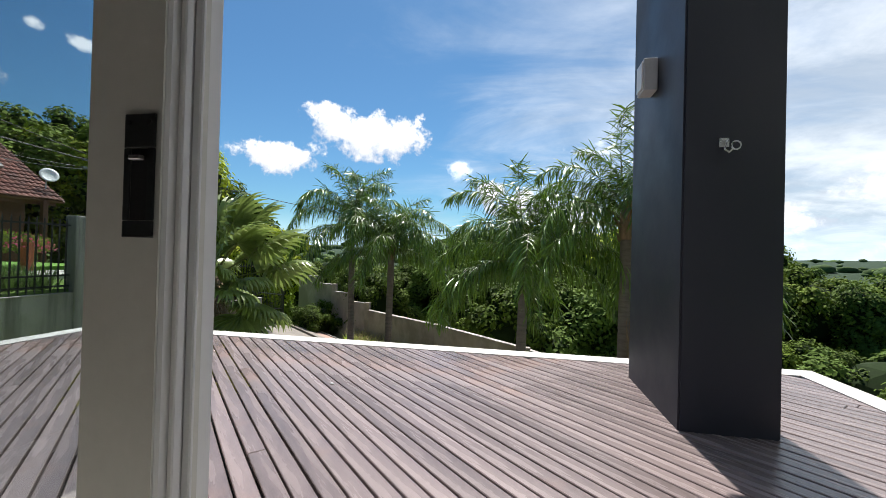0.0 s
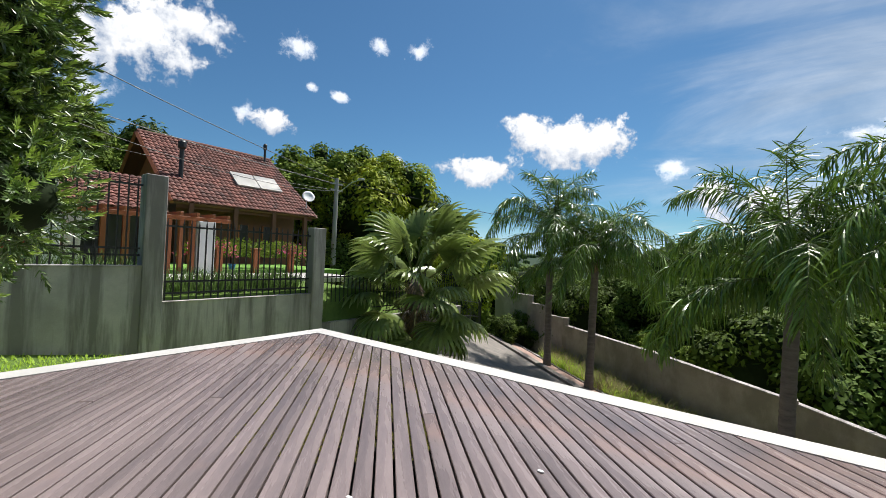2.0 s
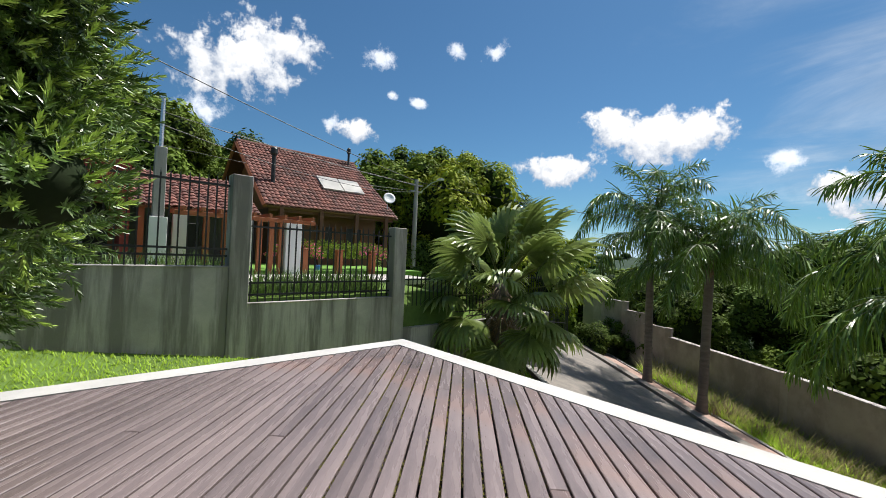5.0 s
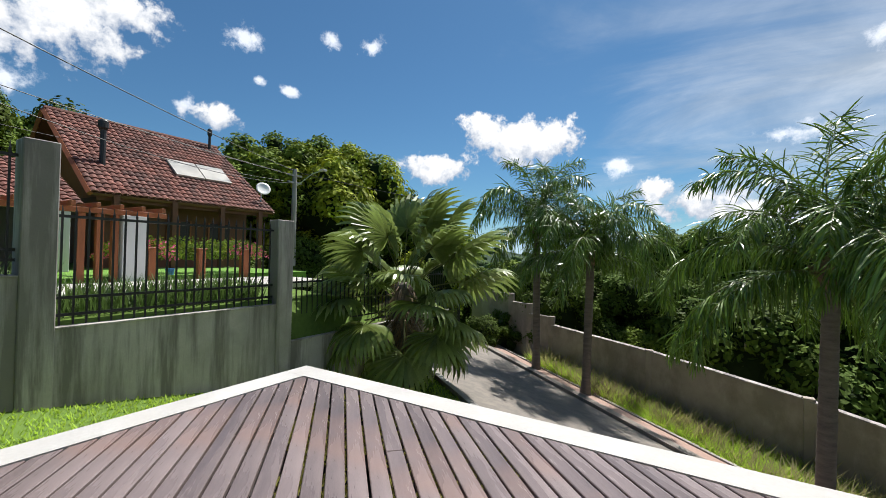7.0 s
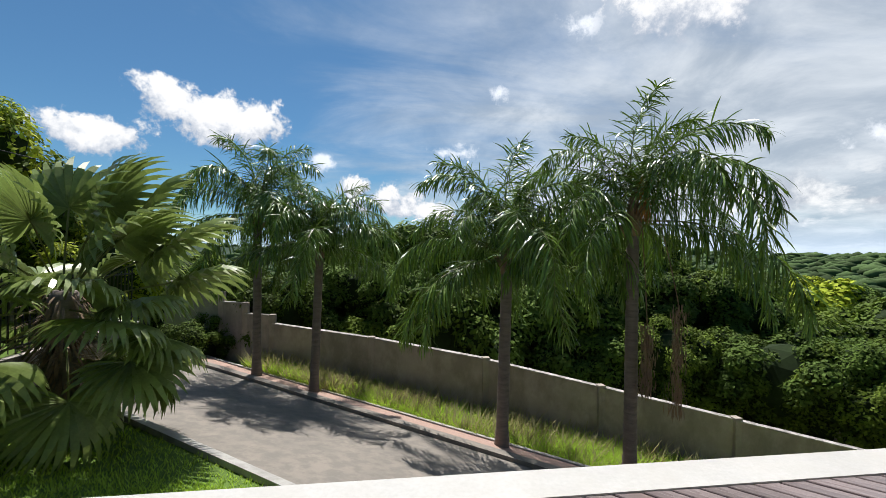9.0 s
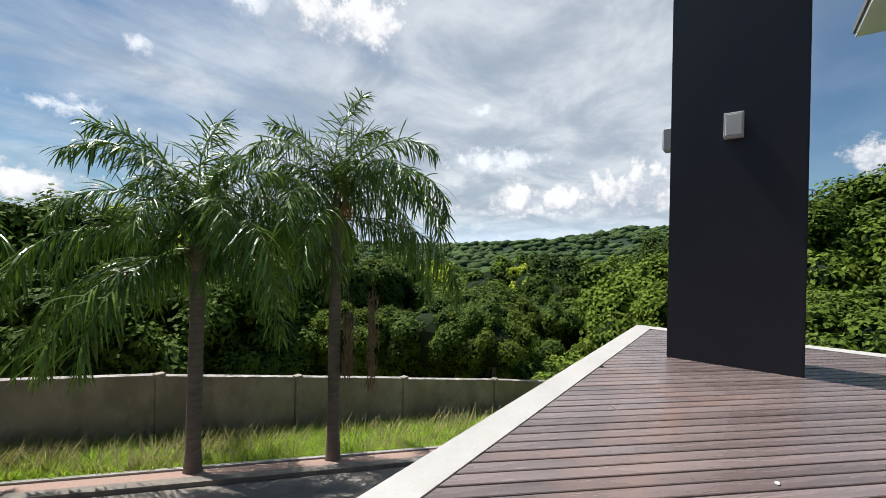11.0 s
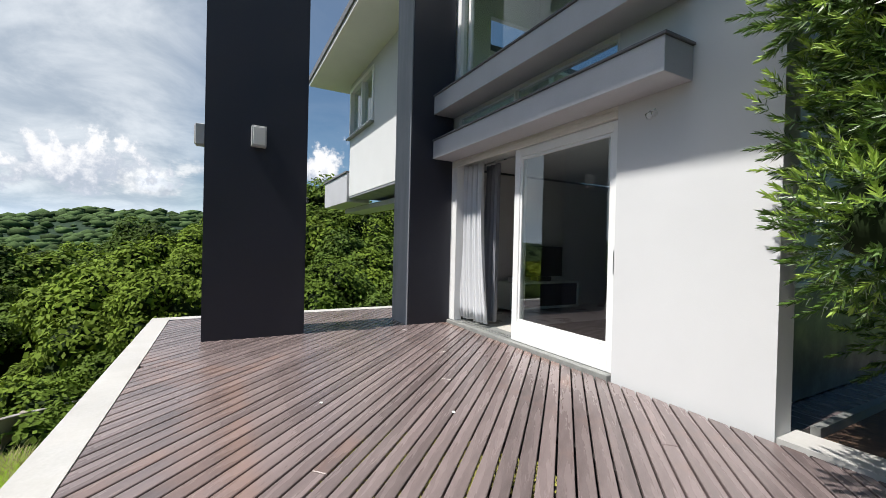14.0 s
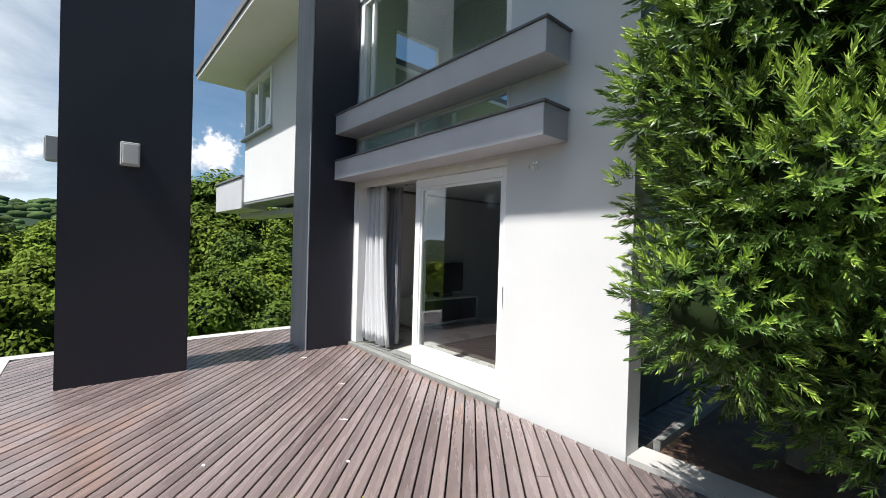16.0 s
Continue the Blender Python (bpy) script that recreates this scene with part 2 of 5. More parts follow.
# interior dimness is put into this dark wall colour
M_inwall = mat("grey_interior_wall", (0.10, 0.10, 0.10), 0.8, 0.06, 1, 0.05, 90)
M_inlight = mat("pale_green_wall", (0.68, 0.72, 0.65), 0.8, 0.04, 1, 0.05, 90)
M_conc = stained("old_concrete", (0.45, 0.415, 0.40), (0.085, 0.076, 0.07), 0.9, 0.68, (0.26, 0.238, 0.225), (3.4, 3.4, 0.30))
M_yardwall = stained("yard_wall_render", (0.36, 0.31, 0.27), (0.15, 0.13, 0.11), 0.9, 0.55, (0.22, 0.19, 0.16), (0.9, 0.9, 0.5))
M_drive = stained("driveway_stone", (0.225, 0.198, 0.170), (0.13, 0.12, 0.11), 0.9, 0.5)
M_gravel = mat("pink_gravel", (0.33, 0.22, 0.18), 0.9, 0.5, 30, 0.6, 110)
M_ground = mat("ground_grass", (0.10, 0.16, 0.035), 0.95, 0.45, 0.7, 0.6, 9.0, tint=(0.055, 0.09, 0.022))
M_blade = mat("grass_blade", (0.40, 0.56, 0.06), 0.6, 0.30, 2.0, 0, 20, see=0.5, island=0.5)
M_dryblade = mat("dry_grass_blade", (0.33, 0.30, 0.13), 0.7, 0.35, 2.0, 0, 20, see=0.3, island=0.5)
M_soil = mat("bare_soil", (0.13, 0.078, 0.052), 0.95, 0.5, 5, 0.8, 30)
M_tilered = mat("clay_roof_tile", (0.165, 0.062, 0.045), 0.85, 0.55, 2.6, 0.3, 50, per_object=0.35)
M_wood = mat("orange_wood", (0.27, 0.085, 0.03), 0.6, 0.25, 3, 0.15, 40, stretch=(3, 3, 0.6))
M_woodwall = mat("brown_wood_wall", (0.13, 0.052, 0.03), 0.7, 0.3, 3, 0.2, 40)
M_redwall = mat("red_painted_wall", (0.25, 0.03, 0.025), 0.7, 0.15, 2, 0.1, 60)
M_pole = stained("pole_concrete", (0.36, 0.35, 0.33), (0.20, 0.19, 0.18), 0.85, 0.5)
M_cable = mat("cable", (0.02, 0.02, 0.022), 0.6, 0.1)
M_panel = mat("solar_panel_glass", (0.46, 0.44, 0.40), 0.16, 0.1, 2, 0.02, 30)
M_trunk = mat("palm_bark", (0.155, 0.125, 0.105), 0.9, 0.45, 3, 0.7, 26, stretch=(1, 1, 5))
M_bark = mat("grey_bark", (0.24, 0.215, 0.185), 0.9, 0.45, 6, 0.8, 30, stretch=(2, 2, 0.6))
M_boot = mat("palm_boot", (0.21, 0.14, 0.085), 0.85, 0.45, 4, 0.5, 30, stretch=(3, 3, 0.6))
M_bloom = mat("palm_bloom", (0.42, 0.20, 0.045), 0.85, 0.4, 9, 0.6, 50)
M_frond = mat("palm_leaflet", (0.112, 0.188, 0.024), 0.29, 0.45, 1.6, 0, 20, see=0.16, island=0.60)
M_rachis = mat("palm_rachis", (0.16, 0.17, 0.05), 0.55, 0.3, 3, 0, 20)
M_fan = mat("fan_leaf", (0.20, 0.26, 0.070), 0.32, 0.40, 1.6, 0, 30, see=0.30, island=0.30)
M_needle = mat("podocarp_leaf", (0.070, 0.130, 0.022), 0.38, 0.45, 1.2, 0, 12, see=0.08, island=0.45)
# lime of the young tips, also used to paint the sunlit outer sprays
M_lit_shoot = mat("podocarp_lit_shoot", (0.31, 0.44, 0.075), 0.45, 0.30, 1.2, 0, 12, see=0.15, island=0.35)
M_leaf = [mat("wood_leaf", c, 0.72, 0.50, 0.45, 0, 6, see=0.16, island=0.75, per_object=0.75) for c in ((0.088, 0.135, 0.018), (0.118, 0.170, 0.020), (0.072, 0.115, 0.020), (0.34, 0.40, 0.030))]
M_hedge = mat("hedge_leaf", (0.17, 0.235, 0.030), 0.6, 0.5, 1.2, 0, 12, see=0.2, island=0.6)
# near-black filler: the shade inside crowns is put into its colour
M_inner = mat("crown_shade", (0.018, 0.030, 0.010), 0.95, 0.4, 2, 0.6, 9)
M_pink = mat("pink_flower", (0.72, 0.13, 0.28), 0.7, 0.4, 5, 0, 20, island=0.4)
M_plastic = mat("lamp_diffuser", (0.62, 0.61, 0.60), 0.4, 0.05, 4, 0.03, 60)
M_lampbody = mat("lamp_body", (0.42, 0.42, 0.43), 0.4, 0.08, 4, 0.03, 60)
M_pull = mat("dark_steel_pull", (0.06, 0.065, 0.065), 0.4, 0.15, 6, 0.05, 60, metal=0.8)
M_upglass = glass("upper_glass", 0.0, (0.90, 0.93, 0.91), 0.05)

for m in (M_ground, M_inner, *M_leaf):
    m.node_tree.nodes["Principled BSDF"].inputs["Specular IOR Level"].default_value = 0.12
# past 32 m the ground turns woodland green, darkened for shade between crowns
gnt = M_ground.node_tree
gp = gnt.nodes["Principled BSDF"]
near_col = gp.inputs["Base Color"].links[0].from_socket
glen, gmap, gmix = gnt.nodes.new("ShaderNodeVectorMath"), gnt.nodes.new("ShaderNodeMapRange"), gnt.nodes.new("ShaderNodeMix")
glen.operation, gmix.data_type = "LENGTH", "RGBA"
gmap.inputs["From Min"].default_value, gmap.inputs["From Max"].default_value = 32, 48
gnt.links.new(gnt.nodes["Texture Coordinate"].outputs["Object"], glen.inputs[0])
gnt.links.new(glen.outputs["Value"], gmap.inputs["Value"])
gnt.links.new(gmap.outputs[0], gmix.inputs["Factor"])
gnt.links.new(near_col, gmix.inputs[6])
# farther out it pales and blues: distance haze put into the colour
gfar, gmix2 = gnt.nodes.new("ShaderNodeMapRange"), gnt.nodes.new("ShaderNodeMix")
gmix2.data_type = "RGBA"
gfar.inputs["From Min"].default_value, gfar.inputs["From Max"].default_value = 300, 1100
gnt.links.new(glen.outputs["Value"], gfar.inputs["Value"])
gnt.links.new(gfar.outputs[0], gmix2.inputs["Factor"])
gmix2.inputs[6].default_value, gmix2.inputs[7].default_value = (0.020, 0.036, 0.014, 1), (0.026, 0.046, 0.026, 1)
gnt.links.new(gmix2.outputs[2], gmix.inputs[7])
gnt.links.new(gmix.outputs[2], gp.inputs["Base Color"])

# faded orange patches where the boards have worn
wnt = M_plank.node_tree
wp = wnt.nodes["Principled BSDF"]
wn, wr, wm = wnt.nodes.new("ShaderNodeTexNoise"), wnt.nodes.new("ShaderNodeMapRange"), wnt.nodes.new("ShaderNodeMix")
wm.data_type = "RGBA"
wn.inputs["Scale"].default_value, wn.inputs["Detail"].default_value = 0.9, 6
wr.inputs["From Min"].default_value, wr.inputs["From Max"].default_value, wr.inputs["To Max"].default_value = 0.54, 0.71, 0.52
wnt.links.new(wnt.nodes["Texture Coordinate"].outputs["Object"], wn.inputs["Vector"])
wnt.links.new(wn.outputs["Fac"], wr.inputs["Value"])
wnt.links.new(wr.outputs[0], wm.inputs["Factor"])
wnt.links.new(wp.inputs["Base Color"].links[0].from_socket, wm.inputs[6])
wm.inputs[7].default_value = (0.29, 0.165, 0.118, 1)
wnt.links.new(wm.outputs[2], wp.inputs["Base Color"])

# ---- mesh helpers ----


def box(bm, x0, y0, z0, x1, y1, z1):
    v = [bm.verts.new(p) for p in ((x0, y0, z0), (x1, y0, z0), (x1, y1, z0), (x0, y1, z0), (x0, y0, z1), (x1, y0, z1), (x1, y1, z1), (x0, y1, z1))]
    for f in ((3, 2, 1, 0), (4, 5, 6, 7), (0, 1, 5, 4), (1, 2, 6, 5), (2, 3, 7, 6), (3, 0, 4, 7)):
        bm.faces.new([v[i] for i in f])
    return bm


def boxes(*rows):
    bm = bmesh.new()
    for r in rows:
        box(bm, *r)
    return bm


def prism(pts, z0, z1):
    """An upright prism on an outline that runs counter-clockwise."""
    bm = bmesh.new()
    lo, hi = [bm.verts.new((x, y, z0)) for x, y in pts], [bm.verts.new((x, y, z1)) for x, y in pts]
    bm.faces.new(lo[::-1]), bm.faces.new(hi)
    for i in range(len(pts)):
        j = (i + 1) % len(pts)
        bm.faces.new((lo[i], lo[j], hi[j], hi[i]))
    return bm


def tube(bm, pts, radii, sides=8, cap=True):
    rings = []
    for i, p in enumerate(pts):
        a = Vector(pts[min(i + 1, len(pts) - 1)]) - Vector(pts[max(i - 1, 0)])
        q = a.to_track_quat("Z", "Y")
        r = radii[i] if isinstance(radii, (list, tuple)) else radii
        rings.append([bm.verts.new(Vector(p) + q @ Vector((r * math.cos(2 * math.pi * k / sides), r * math.sin(2 * math.pi * k / sides), 0))) for k in range(sides)])
    for a, b in zip(rings, rings[1:]):
        for k in range(sides):
            bm.faces.new((a[k], a[(k + 1) % sides], b[(k + 1) % sides], b[k]))
    if cap and sides > 2:
        bm.faces.new(rings[0][::-1]), bm.faces.new(rings[-1])
    return bm


def soft(bm, w=0.006, seg=1):
    bmesh.ops.bevel(bm, geom=list(bm.edges), offset=w, segments=seg, affect="EDGES")
    return bm


def mesh_of(name, bm, material, smooth=False):
    me = bpy.data.meshes.new(name)
    bmesh.ops.recalc_face_normals(bm, faces=bm.faces)
    bm.to_mesh(me)
    bm.free()
    me.materials.append(material)
    if smooth:
        for p in me.polygons:
            p.use_smooth = True
    return me


def part(name, bm, material, parent, label="", smooth=False):
    ob = new(name, mesh_of(name, bm, material, smooth))
    ob.parent = parent
    return tagged(ob, label)


def piece(name, me, parent, m=None):
    ob = new(name, me)
    ob.parent = parent
    if m is not None:
        ob.matrix_basis = m
    return ob


def thing(name, label, category, group="", kind="", at=(0, 0, 0)):
    ob = new(name)
    ob.empty_display_size = 0.1
    ob.location = at
    return tagged(ob, label, category, group, kind)


def solid(name, bm, material, label="", category="", kind="", group="", smooth=False):
    return tagged(new(name, mesh_of(name, bm, material, smooth)), label, category, group, kind)


class Leaves:
    """Gathers blades and turns them into one mesh."""

    def __init__(self):
        self.v, self.f, self.m = [], [], []

    def blade(self, root, way, across, length, width, droop=0.0, slot=0, rows=2):
        root, way, across = Vector(root), Vector(way).normalized(), Vector(across).normalized()
        n = len(self.v)
        p, d = root, way.copy()
        for i in range(rows + 1):
            w = width * (0.6 if i == 0 else 1.0 if i < rows else 0.0)
            if i < rows:
                self.v += [p - across * w / 2, p + across * w / 2]
            else:
                self.v.append(p)
            d = (d + Vector((0, 0, -droop))).normalized()
            p = p + d * (length / rows)
        for i in range(rows - 1):
            a = n + 2 * i
            self.f.append((a, a + 1, a + 3, a + 2)), self.m.append(slot)
        a = n + 2 * (rows - 1)
        self.f.append((a, a + 1, a + 2)), self.m.append(slot)

    def leaf(self, c, way, across, length, width, slot=0):
        """A pointed oval leaf, folded a little along its rib."""
        c, way, across = Vector(c), Vector(way).normalized(), Vector(across).normalized()
        n = len(self.v)
        self.v += [c, c + way * length * 0.5 - across * width / 2, c + way * length, c + way * length * 0.5 + across * width / 2]
        self.f += [(n, n + 1, n + 2, n + 3)]
        self.m += [slot]

    def mesh(self, name, mats):
        me = bpy.data.meshes.new(name)
        me.from_pydata([tuple(v) for v in self.v], [], self.f)
        for m in mats:
            me.materials.append(m)
        me.polygons.foreach_set("material_index", self.m)
        me.update()
        return me


rnd = random.Random(7)


def ball_way(r=rnd):
    while True:
        v = Vector((r.uniform(-1, 1), r.uniform(-1, 1), r.uniform(-1, 1)))
        if 0.05 < v.length < 1:
            return v.normalized()


# ---- ground ----
DX0, DX1, DY0, DY1 = -0.58, 7.83, 6.70, 10.80     # deck outline
WX = -4.30                                         # street wall


def smooth(a, b, v):
    v = min(1, max(0, (v - a) / (b - a)))
    return v * v * (3 - 2 * v)


def yard(x, y):
    return -0.3 - 0.2 * (x + 4.2) - 0.175 * (y - 6.5)


def height(x, y):
    r = math.hypot(x, y - 8)
    z = yard(max(x, -6.5), min(max(y, 2.0), 40))
    if x < WX:                                     # neighbour's terrace, then the street that falls away
        terrace = 0.12 + 0.02 * (-x - 4) + 0.06 * max(0, -x - 16)
        z = terrace + (z - terrace) * smooth(14.5, 20.0, y)
    if x > 24:
        z = min(z, yard(24, min(max(y, 2), 40))) - 0.05 * (x - 24) * smooth(24, 60, x)
    far = smooth(50, 160, r)
    az = math.degrees(math.atan2(x, y))
    base = -26 + 9 * noise.noise((x / 130, y / 130, 0.3)) + 20 * smooth(300, 900, r) * (0.35 + noise.noise((x / 420, y / 420, 1.3)))
    base += smooth(700, 1900, r) * (26 + 68 * smooth(58, 84, az) * (1 - 0.6 * smooth(95, 150, az)) + 30 * noise.noise((x / 420, y / 420, 4.1)))
    hill = 5 * smooth(22, 75, -x) * (1 - smooth(10, 80, y - 10))
    return z * (1 - far) + base * far + hill


def spread():
    s = [0.0]
    step = 0.8
    while s[-1] < 2600:
        s.append(s[-1] + step)
        if s[-1] > 34:
            step *= 1.17
    return s


half = spread()
xs = sorted({round(-v, 3) for v in half} | {round(v, 3) for v in half} | {WX - 0.03, WX + 0.03})
ys = sorted({round(8 - v, 3) for v in half} | {round(8 + v, 3) for v in half})
gv = [(x, y, height(x, y)) for y in ys for x in xs]
nx = len(xs)
gf = [(j * nx + i, j * nx + i + 1, (j + 1) * nx + i + 1, (j + 1) * nx + i) for j in range(len(ys) - 1) for i in range(nx - 1)]
gm = bpy.data.meshes.new("ground")
gm.from_pydata(gv, [], gf)
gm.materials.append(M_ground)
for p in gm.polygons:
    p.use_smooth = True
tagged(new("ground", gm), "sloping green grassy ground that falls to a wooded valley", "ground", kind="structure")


def strip(name, left, right, lift, material, label, category, thick=0.25, n=24):
    """A band of paving between two straight lines on the sloping yard."""
    bm = bmesh.new()
    rows = []
    for i in range(n + 1):
        t = i / n
        a = Vector(left[0]).lerp(Vector(left[1]), t)
        b = Vector(right[0]).lerp(Vector(right[1]), t)
        rows.append([bm.verts.new((q.x, q.y, yard(q.x, q.y) + dz)) for q, dz in ((a, lift), (b, lift), (b, lift - thick), (a, lift - thick))])
    for a, b in zip(rows, rows[1:]):
        for k in range(4):
            bm.faces.new((a[k], a[(k + 1) % 4], b[(k + 1) % 4], b[k]))
    bm.faces.new(rows[0]), bm.faces.new(rows[-1][::-1])
    return solid(name, bm, material, label, category, "structure")


# the drive runs down from the gate, past the deck, to the lower side of the house
CL0, CL1 = Vector((-7.2, 20.55)), Vector((9.6, 9.6))      # edge by the lawn
DR0, DR1 = Vector((-7.6, 27.0)), Vector((16.5, 11.6))     # edge by the palms
strip("driveway", (CL0, CL1), (DR0, DR1), 0.05, M_drive, "worn grey stone driveway dappled with palm shade", "driveway")
side = (DR1 - DR0).normalized()
out = Vector((-side.y, side.x))
strip("kerb", (CL0 - out * 0.22, CL1 - out * 0.22), (CL0 - out * 0.002, CL1 - out * 0.002), 0.12, M_pole, "low weathered stone kerb beside the lawn", "kerb")
strip("kerb", (DR0 + out * 0.002, DR1 + out * 0.002), (DR0 + out * 0.5, DR1 + out * 0.5), 0.16, M_drive, "stone kerb along the driveway below the palms", "kerb")
strip("gravel_bed", (DR0 + out * 0.504, DR1 + out * 0.504), (DR0 + out * 1.30, DR1 + out * 1.30), 0.12, M_gravel, "pinkish gravel bed between two stone kerbs", "gravel bed")
strip("kerb", (DR0 + out * 1.304, DR1 + out * 1.304), (DR0 + out * 1.52, DR1 + out * 1.52), 0.17, M_pole, "narrow weathered stone kerb beside the grass", "kerb")

# ---- deck ----
deck = thing("floor", "reddish-brown timber deck of diagonal boards with open gaps", "deck", kind="structure")
part("deck_underside", boxes((DX0 + 0.05, DY0 + 0.0, -0.16, DX1 - 0.05, DY1 - 0.05, -0.075)), M_under, deck)
BW = 0.23
rim = thing("deck_border", "pale concrete border strip round the timber deck", "deck border", kind="structure")
part("border", boxes((DX0, DY1 - BW, -0.42, DX1, DY1, 0.006)), M_border, rim)
part("border", boxes((DX0, DY0 + 0.15, -0.42, DX0 + BW, DY1 - BW - 0.002, 0.006)), M_border, rim)
part("border", boxes((DX1 - BW, DY0 - 0.6, -0.42, DX1, DY1 - BW - 0.002, 0.006)), M_border, rim)
part("border", boxes((DX0, DY0 - 0.30, -0.42, 1.648, DY0 - 0.02, 0.004)), M_border, rim)
# walls that carry the deck down to the slope
carry = thing("wall_deck_base", "plain rendered base wall under the deck", "wall", kind="structure")
part("wall", boxes((DX0 + 0.04, DY1 - 0.22, -4.2, DX1 - 0.04, DY1 - 0.04, -0.421)), M_conc, carry)
part("wall", boxes((DX0 + 0.04, DY0, -2.4, DX0 + 0.2, DY1 - 0.222, -0.421)), M_conc, carry)
part("wall", boxes((DX1 - 0.2, DY0 - 0.6, -4.2, DX1 - 0.04, DY1 - 0.222, -0.421)), M_conc, carry)

# ---- dark pillars ----
PA = (5.94, 8.93, 6.52, 10.10)
pillar = solid("wall_pillar_front", soft(boxes((PA[0], PA[1], -0.05, PA[2], PA[3], 7.69)), 0.012, 2), M_dark, "tall charcoal-painted masonry pillar standing on the deck", "pillar", "structure")
fin = thing("wall_pillar_facade", "charcoal pillar with a grey weathered front face against the facade", "pillar", kind="structure")
part("wall", soft(boxes((6.0, 6.702, -0.05, 6.6, 7.42, 7.69)), 0.01), M_dark, fin)
part("front_face", soft(boxes((6.0, 7.423, -0.05, 6.6, 7.44, 7.69)), 0.004), M_fin, fin)


def wall_lamp(at, face):
    """A small square cube lamp; face is the turn about z, with its back on the wall."""
    ob = thing("wall_lamp", "square grey box wall lamp with a pale front", "wall lamp", "cube lamps on the pillar")
    ob.matrix_basis = pose(*at, 0, 0, face)
    part("housing", soft(boxes((-0.085, 0.0, -0.125, 0.085, 0.10, 0.125)), 0.006), M_lampbody, ob)
    part("diffuser", soft(boxes((-0.068, 0.1005, -0.105, 0.068, 0.112, 0.105)), 0.004), M_plastic, ob, "pale diffuser")
    part("mounting_plate", boxes((-0.06, -0.003, -0.09, 0.06, -0.0005, 0.09)), M_cap, ob)
    return ob


wall_lamp((5.936, 9.52, 2.49), 90)
wall_lamp((6.20, 10.104, 2.49), 0)


def hook(at, turn, label):
    ob = thing("hammock_hook", label, "hook", "steel hooks")
    ob.matrix_basis = pose(*at, 0, 0, turn) @ Matrix.Scale(0.95, 4)
    part("plate", soft(boxes((-0.03, 0.0, -0.03, 0.03, 0.006, 0.03)), 0.002), M_chrome, ob)
    bm = bmesh.new()
    tube(bm, [(0.0, 0.006, 0.0), (0.0, 0.05, 0.0), (0.02, 0.07, -0.02), (0.02, 0.06, -0.06), (-0.01, 0.05, -0.075), (-0.035, 0.05, -0.05)], 0.006, 6)
    part("hook", bm, M_chrome, ob)
    bm = bmesh.new()
    tube(bm, [(0.028 * math.cos(a) - 0.05, 0.05, -0.03 + 0.028 * math.sin(a)) for a in [k * math.pi / 5 for k in range(11)]], 0.005, 6)
    part("ring", bm, M_chrome, ob)


hook((6.172, 8.928, 1.82), 180, "steel hook and shackle on the charcoal pillar")
hook((2.58, 6.703, 2.38), 0, "steel hook and ring on the white wall")

# ---- facade ----
FY, WT = 6.70, 0.22
OX0, OX1, OZ1 = 2.93, 6.0, 2.50          # door opening
house = thing("wall_facade", "white rendered two-storey facade with a wide sliding door", "wall", kind="structure")
part("wall", boxes((1.65, FY - WT, -0.05, OX0, FY, 7.69)), M_white, house)
part("wall", boxes((OX0 + 0.001, FY - WT, OZ1 + 0.07, OX1 + 0.7, FY - 0.06, 2.95)), M_oldframe, house)
part("wall", boxes((OX0 + 0.001, FY - WT, 3.24, OX1 + 0.7, FY - 0.004, 3.60)), M_white, house)
part("wall", boxes((OX1 + 0.101, FY - 0.16, -0.05, OX1 + 0.7, FY - 0.002, 2.569)), M_white, house)
part("wall", boxes((OX0 + 0.001, FY - WT, 5.35, OX1 + 0.7, FY, 7.69)), M_white, house)
part("wall", boxes((OX1 + 0.101, FY - WT, 3.601, OX1 + 0.7, FY - 0.002, 5.349)), M_white, house)
# upper storey that runs on past the pillar and cantilevers
part("wall", boxes((6.702, 6.33, 2.62, 10.45, 6.55, 6.0)), M_white, house)
part("wall", boxes((10.451, 6.33, 2.62, 12.62, 6.55, 4.36)), M_white, house)
part("wall", boxes((12.40, -2.0, 2.62, 12.62, 6.328, 6.0)), M_white, house)
part("wall", boxes((10.451, 6.33, 5.80, 12.62, 6.55, 6.0)), M_white, house)
# darker grey than the other soffits: the underside's shade is in the colour
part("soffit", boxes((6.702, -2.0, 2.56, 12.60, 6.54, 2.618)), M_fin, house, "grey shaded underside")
box_slab = thing("wall_balcony", "pale grey rendered balcony parapet past the house corner", "balcony", kind="structure")
part("parapet", soft(boxes((12.622, 5.9, 2.45, 15.6, 6.62, 3.33)), 0.01), M_grey, box_slab)
part("coping", soft(boxes((12.624, 5.86, 3.331, 15.66, 6.66, 3.39)), 0.006), M_cap, box_slab)
part("slab", soft(boxes((9.2, 5.2, 2.30, 15.5, 5.898, 2.448)), 0.01), M_grey, box_slab)
# side and back walls that close the house
part("wall", boxes((6.6, -2.0, -4.5, 6.8, 6.476, 2.558)), M_white, house)
part("wall", boxes((1.90, -2.2, -1.2, 12.4, -2.0, 2.6)), M_white, house)

roof = thing("ceiling_roof", "flat roof with deep pale soffit, thin grey edge and added unseen upper slabs", "roof", kind="structure")
part("soffit", boxes((1.2, 2.2, 7.70, 7.4, 6.95, 7.80)), M_soffit, roof)
# unseen slab on the pillars, added to cast the shade line across the facade
part("soffit", boxes((1.2, 8.60, 7.70, 7.4, 10.05, 7.80)), M_soffit, roof)
